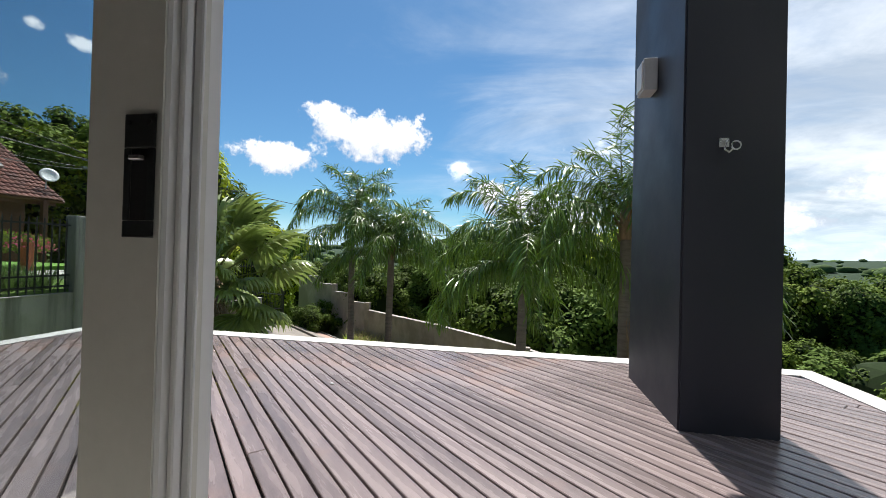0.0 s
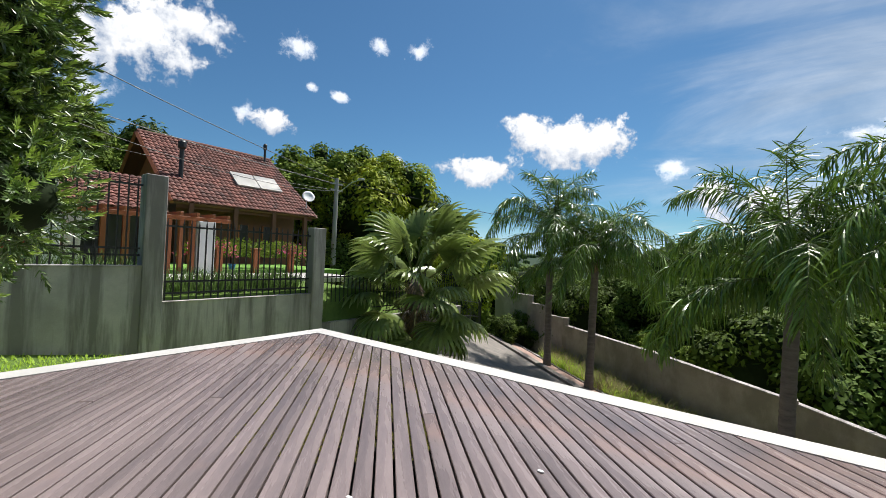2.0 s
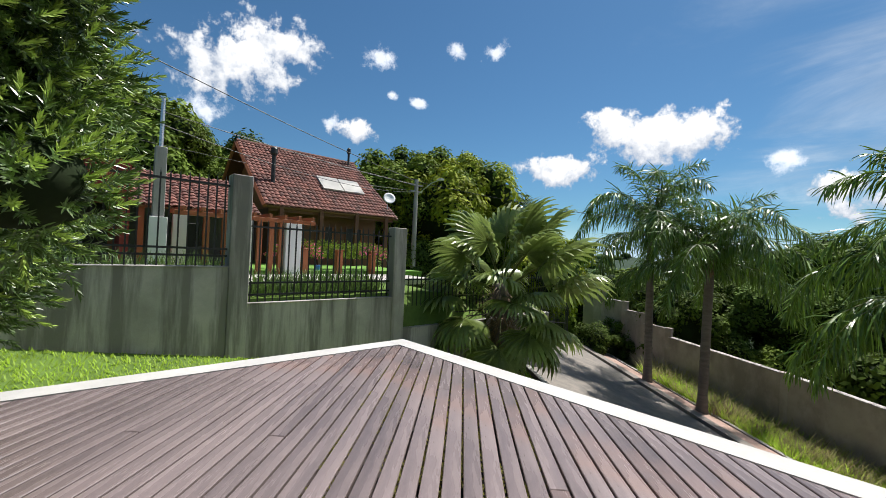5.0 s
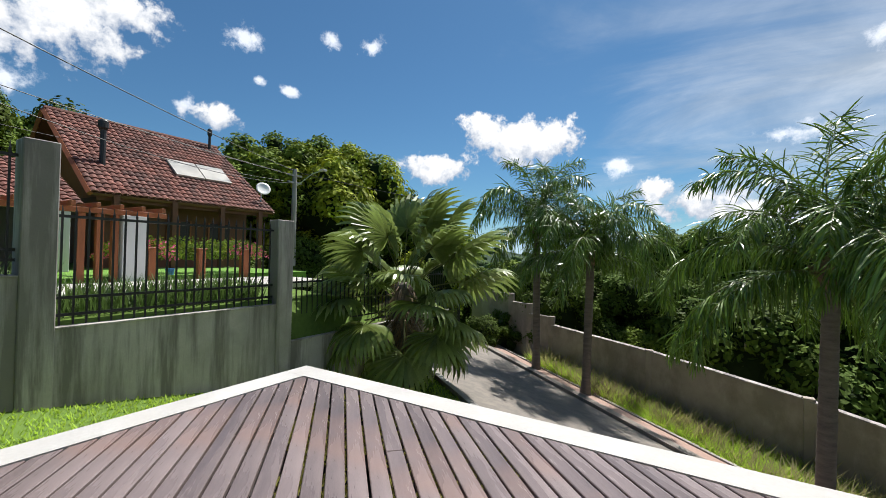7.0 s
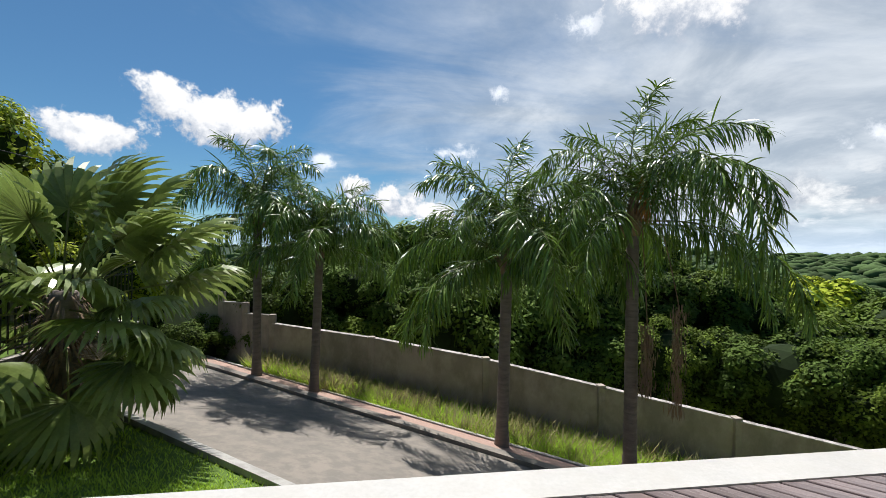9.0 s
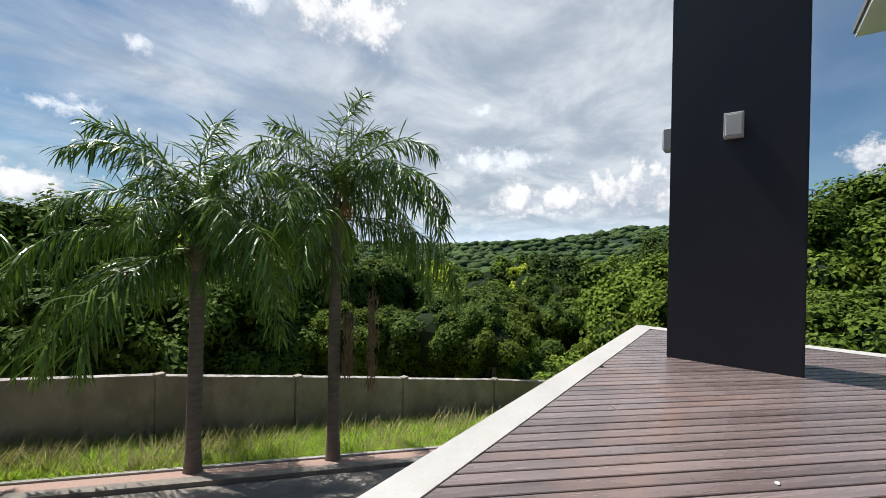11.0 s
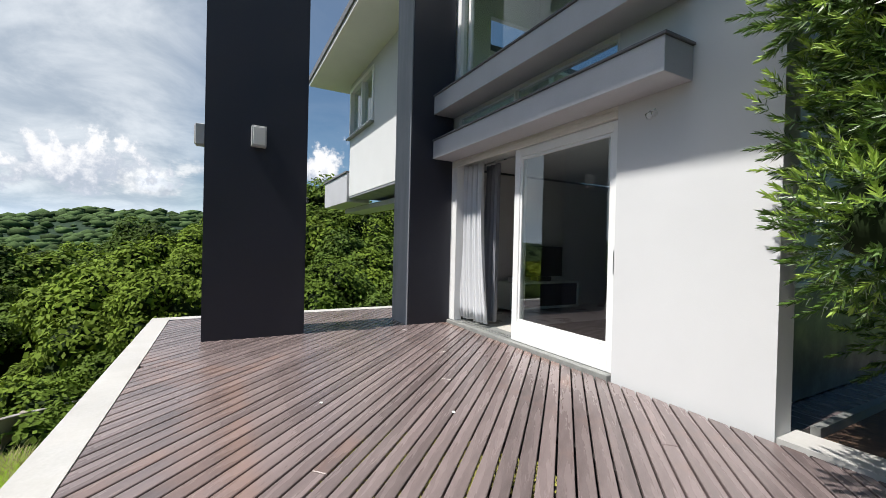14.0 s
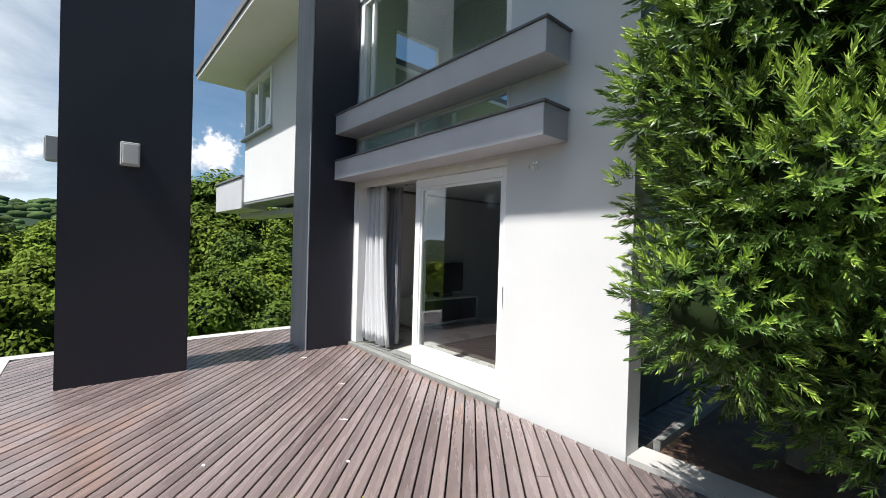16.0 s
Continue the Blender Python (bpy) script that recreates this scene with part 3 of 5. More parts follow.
part("beam", boxes((6.0, 6.952, 7.70, 6.52, 8.598, 7.80)), M_soffit, roof)
part("soffit", boxes((8.76, -2.4, 5.95, 13.32, 7.64, 6.05)), M_soffit, roof)
part("soffit", boxes((7.402, 6.552, 5.95, 8.758, 7.64, 6.05)), M_soffit, roof)
part("soffit", boxes((7.402, 2.2, 7.70, 9.0, 6.9, 7.80)), M_soffit, roof)
part("fascia", boxes((8.76, -2.4, 6.052, 13.36, 7.68, 6.20)), M_cap, roof)
part("fascia", boxes((7.402, 6.552, 6.052, 8.758, 7.68, 6.20)), M_cap, roof)
part("fascia", boxes((1.16, 2.2, 7.802, 7.40, 6.99, 7.95)), M_cap, roof)
part("fascia", boxes((1.16, 8.56, 7.802, 7.40, 10.09, 7.95)), M_cap, roof)


def canopy(z0, z1, label):
    ob = thing("beam_canopy", label, "canopy", "grey canopy beams over the door", "structure")
    part("beam", soft(boxes((2.25, FY + 0.002, z0, 5.998, 7.06, z1)), 0.005), M_grey, ob)
    part("cap", soft(boxes((2.23, FY + 0.003, z1 + 0.001, 5.997, 7.08, z1 + 0.022)), 0.003), M_cap, ob)


canopy(2.535, 2.805, "long grey rendered canopy beam above the sliding door")
canopy(3.215, 3.49, "long grey rendered canopy beam below the upper window")

# upper room and window
up = thing("window_upper", "large white-framed upper window above the canopies", "window", kind="structure")
part("window_frame", boxes((OX1 - 0.10, FY - 0.14, 3.601, OX1 + 0.10, FY - 0.03, 5.349), (OX1 - 0.33, FY - 0.12, 3.68, OX1 - 0.27, FY - 0.06, 5.26)), M_frame, up)
part("window_frame", boxes((OX0 + 0.002, FY - 0.14, 3.601, OX0 + 0.09, FY - 0.03, 5.349)), M_frame, up)
part("window_frame", boxes((OX0 + 0.092, FY - 0.14, 5.27, OX1 - 0.102, FY - 0.03, 5.348), (OX0 + 0.092, FY - 0.14, 3.601, OX1 - 0.102, FY - 0.03, 3.67)), M_frame, up)
pane = part("pane", boxes((OX0 + 0.092, FY - 0.09, 3.672, OX1 - 0.102, FY - 0.084, 5.268)), M_upglass, up)
pane.visible_shadow = False
mid = thing("window_strip", "narrow white-framed window strip between the two canopies", "window", kind="structure")
part("window_frame", boxes((OX0 + 0.002, FY - 0.13, 2.951, OX1 + 0.698, FY - 0.04, 3.0), (OX0 + 0.002, FY - 0.13, 3.19, OX1 + 0.698, FY - 0.04, 3.238), (OX0 + 0.002, FY - 0.13, 3.002, OX0 + 0.06, FY - 0.04, 3.188), (5.9, FY - 0.13, 3.002, OX1 + 0.1, FY - 0.04, 3.188), (4.5, FY - 0.12, 3.002, 4.56, FY - 0.05, 3.188)), M_frame, mid)
pane = part("pane", boxes((OX0 + 0.062, FY - 0.09, 3.003, 4.498, FY - 0.084, 3.187), (4.562, FY - 0.09, 3.003, 5.898, FY - 0.084, 3.187)), M_pane, mid)
pane.visible_shadow = False
side_win = thing("window_side", "white-framed two-pane upper window with a pale curtain", "window", kind="structure")
part("window_frame", boxes((10.453, 6.36, 4.362, 10.55, 6.58, 5.798), (12.52, 6.36, 4.362, 12.618, 6.58, 5.798), (10.552, 6.36, 5.70, 12.518, 6.58, 5.798), (10.552, 6.36, 4.362, 12.518, 6.58, 4.44), (11.48, 6.40, 4.442, 11.58, 6.55, 5.698)), M_frame, side_win)
part("window_sill", soft(boxes((10.40, 6.34, 4.30, 12.70, 6.66, 4.355)), 0.006), M_stone, side_win)
part("pane", boxes((10.552, 6.46, 4.442, 11.478, 6.466, 5.698)), M_glass, side_win).visible_shadow = False
part("pane", boxes((11.582, 6.46, 4.442, 12.518, 6.466, 5.698)), M_glass, side_win).visible_shadow = False
room2 = thing("wall_upper_room", "pale green-grey walls of the upper room", "wall", kind="structure")
# unseen opening in the back wall, added to brighten the upper room
part("wall", boxes((2.0, 2.6, 3.05, 3.1, 2.75, 7.69), (8.2, 2.6, 3.05, 8.75, 2.75, 7.69), (3.1, 2.6, 6.35, 8.2, 2.75, 7.69), (3.1, 2.6, 3.05, 8.2, 2.75, 3.25)), M_inlight, room2)
part("wall", boxes((2.6, 2.76, 3.05, 2.75, FY - WT - 0.002, 7.69)), M_inlight, room2)
part("wall", boxes((8.6, 2.76, 3.05, 8.75, 6.32, 5.0), (8.6, 2.76, 6.78, 8.75, 6.32, 7.69), (8.6, 2.76, 5.0, 8.75, 2.93, 6.78), (8.6, 4.27, 5.0, 8.75, 6.32, 6.78)), M_inlight, room2)
part("floor", boxes((2.76, 2.76, 2.70, 8.59, FY - WT - 0.002, 2.80)), M_tile, room2)
part("wall", boxes((6.702, 6.33, 6.001, 8.75, 6.55, 7.69)), M_white, house)

# sliding door
door = thing("door_sliding", "white-framed sliding glass door pushed half open", "sliding door", kind="structure")
SX0, SX1, SY = 2.90, 4.46, FY - 0.025
SZ0, SZ1 = 0.05, 2.42
fr = 0.10
TH = 0.10
part("stile", soft(boxes((SX0, SY - TH, SZ0, SX0 + fr, SY, SZ1)), 0.004), M_frame, door)
part("stile", soft(boxes((SX1 - fr, SY - TH, SZ0, SX1, SY, SZ1)), 0.004), M_frame, door)
part("rail", soft(boxes((SX0 + fr + 0.001, SY - TH, SZ0, SX1 - fr - 0.001, SY - 0.001, SZ0 + 0.24)), 0.004), M_frame, door)
part("rail", soft(boxes((SX0 + fr + 0.001, SY - TH, SZ1 - fr, SX1 - fr - 0.001, SY - 0.001, SZ1)), 0.004), M_frame, door)
bead = 0.035
part("glazing_bead", soft(boxes((SX0 + fr + 0.002, SY - 0.04, SZ0 + 0.242, SX0 + fr + bead, SY - 0.012, SZ1 - fr - 0.002), (SX1 - fr - bead, SY - 0.04, SZ0 + 0.242, SX1 - fr - 0.002, SY - 0.012, SZ1 - fr - 0.002),
     (SX0 + fr + bead + 0.001, SY - 0.04, SZ1 - fr - bead, SX1 - fr - bead - 0.001, SY - 0.012, SZ1 - fr - 0.003), (SX0 + fr + bead + 0.001, SY - 0.04, SZ0 + 0.243, SX1 - fr - bead - 0.001, SY - 0.012, SZ0 + 0.275)), 0.003), M_frame, door)
pane = part("pane", boxes((SX0 + fr + bead - 0.01, SY - 0.030, SZ0 + 0.25, SX1 - fr - bead + 0.01, SY - 0.024, SZ1 - fr - 0.01)), M_pane, door)
pane.visible_shadow = False
edge = part("edge_strip", soft(boxes((SX1 + 0.001, SY - 0.085, SZ0 + 0.01, SX1 + 0.010, SY - 0.070, SZ1 - 0.01), (SX1 + 0.001, SY - 0.060, SZ0 + 0.01, SX1 + 0.014, SY - 0.052, SZ1 - 0.01)), 0.002), M_frame, door, "stepped white door edge")
part("edge_groove", boxes((SX1 + 0.001, SY - 0.051, SZ0 + 0.01, SX1 + 0.003, SY - 0.032, SZ1 - 0.01)), M_sashedge, door)
part("inner_face", boxes((SX1 - fr - 0.02, SY - TH - 0.004, SZ0 + 0.01, SX1 - 0.004, SY - TH - 0.001, SZ1 - 0.01)), M_sashedge, door, "grey inner face")
lock = part("flush_pull", soft(boxes((SX0 + 0.02, SY + 0.001, 0.98, SX0 + 0.06, SY + 0.006, 1.20)), 0.002), M_chrome, door, "steel flush pull")
PX0, PX1, PZ0, PZ1 = 4.402, 4.450, 1.094, 1.258
IY = SY - TH - 0.005
pull = part("flush_pull", soft(boxes((PX0, IY - 0.003, PZ0, PX1, IY, PZ0 + 0.022), (PX0, IY - 0.003, PZ1 - 0.045, PX1, IY, PZ1), (PX0, IY - 0.003, PZ0 + 0.0225, PX0 + 0.010, IY, PZ1 - 0.0455), (PX1 - 0.012, IY - 0.003, PZ0 + 0.0225, PX1, IY, PZ1 - 0.0455)), 0.001), M_pull, door, "dark flush pull plate")
part("pull_recess", boxes((PX0 + 0.0105, IY - 0.0012, PZ0 + 0.023, PX1 - 0.0125, IY - 0.0002, PZ1 - 0.046)), M_black, pull)
for sx in (PX0 + 0.008, PX1 - 0.008):
    part("screw", tube(bmesh.new(), [(sx, IY - 0.0032, PZ1 - 0.012), (sx, IY - 0.0055, PZ1 - 0.012)], 0.004, 8), M_black, pull)
part("handle_lip", soft(boxes((PX0 + 0.014, IY - 0.010, PZ1 - 0.062, PX1 - 0.016, IY - 0.0015, PZ1 - 0.056)), 0.001), M_chrome, pull)
jamb = thing("trim_door_frame", "white door frame and header round the wide opening", "door frame", kind="structure")
part("jamb", soft(boxes((OX1 + 0.0, FY - 0.16, 0.05, OX1 + 0.10, FY + 0.012, OZ1 + 0.066)), 0.004), M_frame, jamb)
part("jamb", soft(boxes((OX1 - 0.13, FY - 0.14, 0.05, OX1 - 0.002, FY - 0.004, OZ1 - 0.002)), 0.004), M_frame, jamb)
part("header", soft(boxes((OX0 + 0.003, FY - 0.20, OZ1, OX1 - 0.003, FY - 0.002, OZ1 + 0.066)), 0.004), M_oldframe, jamb, "worn cream header")
part("header", soft(boxes((OX0 + 0.003, FY - 0.026, SZ1 + 0.01, OX1 - 0.003, FY + 0.006, OZ1 - 0.002)), 0.004), M_oldframe, jamb)
sill = thing("trim_sill", "grey granite threshold under the sliding door", "threshold", kind="structure")
part("sill", soft(boxes((OX0 + 0.003, FY - 0.30, -0.03, OX1 + 0.06, FY + 0.05, 0.045)), 0.006), M_stone, sill)
part("track", boxes((OX0 + 0.01, SY - 0.032, 0.0455, OX1 - 0.1, SY - 0.018, 0.052)), M_chrome, sill)
part("track", boxes((OX0 + 0.01, SY - 0.10, 0.0455, OX1 - 0.1, SY - 0.086, 0.054)), M_chrome, sill)


def curtain(x0, x1, y, z0, z1, waves, material, lean, label):
    bm = bmesh.new()
    n, k = waves * 10, 14
    grid = []
    for j in range(k + 1):
        v = j / k
        row = []
        for i in range(n + 1):
            u = i / n
            ph = u * waves * 2 * math.pi
            wob = 0.35 * math.sin(ph * 0.37 + 2 * v) + 0.2 * math.sin(ph * 0.73)
            amp = 0.030 + 0.022 * (1 - v)
            x = x0 + (x1 - x0) * u * (1 - 0.28 * v) + lean * (1 - v) * (1 - v) + 0.015 * math.sin(ph * 0.5 + 3 * v)
            row.append(bm.verts.new((x, y + amp * math.sin(ph + wob + 0.6 * v), z0 + (z1 - z0) * v + 0.012 * math.sin(ph * 0.31))))
        grid.append(row)
    for a, b in zip(grid, grid[1:]):
        for i in range(n):
            bm.faces.new((a[i], a[i + 1], b[i + 1], b[i]))
    ob = solid("curtain", bm, material, label, "curtain", smooth=True, group="curtains at the sliding door")
    m = ob.modifiers.new("thickness", "SOLIDIFY")
    m.thickness = 0.003
    return ob


curtain(5.37, 6.12, FY - 0.16, 0.10, 2.44, 8, M_curtain, -0.20, "white pleated curtain hanging in the open doorway")
curtain(5.30, 5.74, FY - 0.40, 0.09, 2.44, 7, M_drape, 0.0, "grey blackout curtain gathered beside the white one")
rod = bmesh.new()
tube(rod, [(2.95, FY - 0.32, 2.455), (6.5, FY - 0.32, 2.455)], 0.012, 8)
solid("curtain_rail", rod, M_chrome, "thin steel curtain rail inside the doorway", "curtain rail", "structure")

# living room behind the door
room = thing("wall_living_room", "dark grey walls of the living room behind the door", "wall", kind="structure")
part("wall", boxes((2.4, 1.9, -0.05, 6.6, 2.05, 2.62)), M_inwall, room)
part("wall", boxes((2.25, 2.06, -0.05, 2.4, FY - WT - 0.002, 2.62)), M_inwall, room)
part("ceiling", boxes((2.41, 2.06, 2.60, 6.59, FY - WT - 0.002, 2.69)), M_white, room)
part("floor", boxes((2.41, 2.06, -0.05, 6.59, FY - 0.305, 0.03)), M_tile, room)
rug = solid("rug", soft(boxes((3.2, 2.9, 0.0305, 5.05, 5.75, 0.045)), 0.004), mat("brown_rug", (0.075, 0.06, 0.05), 0.95, 0.3, 30, 0.6, 160), "dark brown woven rug on the pale tile floor", "rug")
cons = thing("console_table", "low dark console with a pale edge against the living room wall", "console")
part("body", soft(boxes((6.16, 3.75, 0.12, 6.585, 5.35, 0.54)), 0.004), M_dark, cons)
part("top", soft(boxes((6.12, 3.70, 0.541, 6.588, 5.40, 0.575)), 0.003), M_inlight, cons, "pale top edge")
part("side_panel", boxes((6.12, 3.70, 0.10, 6.588, 3.748, 0.5405)), M_inlight, cons)
part("side_panel", boxes((6.12, 5.352, 0.10, 6.588, 5.40, 0.5405)), M_inlight, cons)
part("plinth", boxes((6.12, 3.749, 0.08, 6.588, 5.351, 0.118)), M_inlight, cons)
for ly in (3.85, 5.20):
    part("leg", boxes((6.2, ly, 0.031, 6.25, ly + 0.05, 0.079)), M_chrome, cons)
tv = thing("television", "black flat television standing on the low console", "television")
part("screen", soft(boxes((6.36, 3.95, 0.66, 6.40, 5.0, 1.24)), 0.008), M_black, tv)
part("stand", soft(boxes((6.28, 4.30, 0.576, 6.48, 4.65, 0.659)), 0.006), M_black, tv)
for y in (5.08, 5.24):
    bx = thing("small_box", "small white box standing on the console", "box", "white boxes on the console")
    part("body", soft(boxes((6.22, y - 0.06, 0.576, 6.34, y + 0.06, 0.66)), 0.004), M_frame, bx)
    part("lid", boxes((6.218, y - 0.062, 0.661, 6.342, y + 0.062, 0.672)), M_grey, bx)
sofa = thing("sofa", "dark fabric sofa in the unlit living room", "sofa")
part("base", soft(boxes((3.0, 2.25, 0.12, 5.2, 3.0, 0.42)), 0.04, 2), M_dark, sofa)
part("backrest", soft(boxes((3.0, 2.08, 0.421, 5.2, 2.36, 0.88)), 0.05, 2), M_dark, sofa)
for lx in (3.1, 5.04):
    part("leg", boxes((lx, 2.4, 0.031, lx + 0.06, 2.46, 0.119)), M_black, sofa)

# recess beside the facade, behind the planter
rec = thing("wall_recess", "shaded recess with pale wall and dark boards beside the facade", "wall", kind="structure")
part("wall", boxes((1.98, 2.0, -1.0, 2.18, FY - WT - 0.002, 7.69)), M_grey, rec)
part("dado", boxes((1.94, 2.0, -0.02, 1.976, FY - WT - 0.004, 0.93)), M_black, rec)
part("ledge", boxes((1.93, 2.0, 0.931, 1.977, FY - WT - 0.004, 0.97)), M_frame, rec)
part("step", boxes((1.66, 1.0, -0.12, 1.938, FY - WT - 0.006, -0.03)), M_plank, rec)
part("edge", boxes((1.60, 1.0, -0.42, 1.658, FY - WT - 0.32, -0.02)), M_stone, rec)
sock = thing("socket", "white double wall socket in the recess", "socket")
part("plate", soft(boxes((1.968, 5.95, 1.06, 1.979, 6.03, 1.18)), 0.003), M_frame, sock)
part("insert", boxes((1.9665, 5.97, 1.08, 1.9678, 6.01, 1.16)), M_grey, sock)

# ---- street wall, piers and fences ----
SW0, SW1 = -4.45, -4.20
street = thing("wall_street", "stained grey concrete boundary wall stepping down the slope", "wall", kind="structure")
part("wall", boxes((SW0, -14, -2.0, SW1, 9.66, 0.70)), M_conc, street)
part("wall", boxes((SW0, 10.002, -3.0, SW1, 13.148, 0.04)), M_conc, street)
part("wall", boxes((SW0, 13.502, -4.0, SW1, 19.6, -0.72)), M_conc, street)
part("coping", soft(boxes((SW0 - 0.02, -14, 0.701, SW1 + 0.02, 9.658, 0.725)), 0.004), M_conc, street)
part("coping", soft(boxes((SW0 - 0.02, 10.004, 0.041, SW1 + 0.02, 13.146, 0.068)), 0.004), M_conc, street)
part("coping", soft(boxes((SW0 - 0.02, 13.504, -0.719, SW1 + 0.02, 19.6, -0.69)), 0.004), M_conc, street)
part("pier", soft(boxes((SW0 - 0.02, 9.662, -2.0, SW1 + 0.025, 10.0, 2.35)), 0.012), M_conc, street)
part("pier", soft(boxes((SW0 - 0.02, 13.15, -2.4, SW1 + 0.025, 13.5, 1.67)), 0.012), M_conc, street)


def fence(y0, y1, z0, bottom, top, tip, label):
    """Iron bars with pointed ends between the piers; bottom holds the heights of the low rails."""
    ob = thing("fence", label, "fence", "black iron fences")
    x = -4.33
    for z in (*bottom, top):
        part("rail", boxes((x - 0.015, y0, z - 0.018, x + 0.015, y1, z + 0.018)), M_black, ob)
    bm = bmesh.new()
    w = 0.011
    box(bm, -w, -w, z0, w, w, tip - 0.10)
    tipv = bm.verts.new((0, 0, tip))
    v = [bm.verts.new((sx * w * 1.7, sy * w * 0.6, tip - 0.098)) for sx, sy in ((-1, -1), (1, -1), (1, 1), (-1, 1))]
    for k in range(4):
        bm.faces.new((v[k], v[(k + 1) % 4], tipv))
    bm.faces.new(v[::-1])
    me = mesh_of("bar", bm, M_black)
    n = int((y1 - y0) / 0.135)
    for k in range(n):
        piece("bar", me, ob, Matrix.Translation((x, y0 + (k + 0.5) * (y1 - y0) / n, 0)))
    return ob


fence(2.0, 9.655, 0.726, (0.90, 1.02), 2.14, 2.32, "tall black iron fence on the upper concrete wall")
fence(10.005, 13.145, 0.069, (0.20, 0.42), 1.46, 1.62, "black iron fence with pointed bars between concrete piers")
fence(13.51, 19.6, -0.689, (-0.58, -0.44), 0.45, 0.60, "low black iron fence half hidden by the fan palm")

# driveway gate
gate = thing("gate", "black iron driveway gate with upright bars at the street", "gate")
gz = yard(-6.9, 22.6)
for z in (0.18, 1.0, 1.75):
    bm = bmesh.new()
    tube(bm, [(-7.7, 26.6, gz + z - 0.6), (-6.6, 21.0, gz + z + 0.2)], 0.025, 6)
    part("rail", bm, M_black, gate)
for k in range(34):
    t = (k + 0.5) / 34
    bm = bmesh.new()
    x, y = -7.7 + 1.1 * t, 26.6 - 5.6 * t
    zz = gz - 0.6 + 0.8 * t
    tube(bm, [(x, y, zz + 0.08), (x, y, zz + 1.9)], 0.011, 5)
    part("bar", bm, M_black, gate)
for t, n in ((0, 0), (1, 1)):
    x, y = -7.7 + 1.1 * t, 26.6 - 5.6 * t
    zz = gz - 0.6 + 0.8 * t
    part("post", soft(boxes((x - 0.07, y - 0.07, zz - 0.6, x + 0.07, y + 0.07, zz + 2.05)), 0.006), M_black, gate)

# yard wall beyond the palms
ywall = thing("wall_yard", "stained pinkish rendered yard wall with posts, stepping down", "wall", kind="structure")


def yard_run(x0, x1, z0, z1, material):
    """One straight stretch with a sloping top, and a post at its end."""
    def line(x):
        return 27.5 - 0.465 * (x + 3.2)
    bm = bmesh.new()
    n = Vector((0.465, 1.0)).normalized() * 0.08
    rows = []
    for x, zt in ((x0, z0), (x1, z1)):
        y = line(x)
        rows.append([bm.verts.new(p) for p in ((x - n.x, y - n.y, zt - 4.2), (x - n.x, y - n.y, zt), (x + n.x, y + n.y, zt), (x + n.x, y + n.y, zt - 4.2))])
    a, b = rows
    for k in range(4):
        bm.faces.new((a[k], a[(k + 1) % 4], b[(k + 1) % 4], b[k]))
    bm.faces.new(a), bm.faces.new(b[::-1])
    part("wall", bm, material, ywall)
    y = line(x1)
    part("post", soft(boxes((x1 - 0.13, y - 0.13, z1 - 4.2, x1 + 0.13, y + 0.13, z1 + 0.06)), 0.01), material, ywall)
    bm = bmesh.new()
    for x, zt in ((x0, z0), (x1 - 0.14, z1)):
        y = line(x)
        rows.append([bm.verts.new(p) for p in ((x - 1.5 * n.x, y - 1.5 * n.y, zt + 0.003), (x - 1.5 * n.x, y - 1.5 * n.y, zt + 0.04), (x + 1.5 * n.x, y + 1.5 * n.y, zt + 0.04), (x + 1.5 * n.x, y + 1.5 * n.y, zt + 0.003))])
    a, b = rows[2:]
    for k in range(4):
        bm.faces.new((a[k], a[(k + 1) % 4], b[(k + 1) % 4], b[k]))
    bm.faces.new(a), bm.faces.new(b[::-1])
    part("coping", bm, M_conc, ywall)


for x0, x1, z0, z1 in ((-8.6, -7.0, -0.55, -0.55), (-7.0, -5.6, -0.95, -0.95), (-5.6, -4.4, -1.35, -1.35), (-4.4, -3.1, -1.8, -1.8), (-3.1, 1.2, -2.15, -2.40), (1.2, 5.4, -2.40, -2.80), (5.4, 9.0, -2.84, -3.38), (9.0, 12.6, -3.40, -3.95), (12.6, 16.5, -4.0, -4.60), (16.5, 21.0, -4.62, -5.4), (21.0, 27.0, -5.45, -6.6)):
    yard_run(x0, x1, z0, z1, M_yardwall)

# ---- neighbour's house ----
RX, RZ, EX, EZ, HY0, HY1 = -18.0, 6.13, -13.8, 2.80, 13.4, 20.1


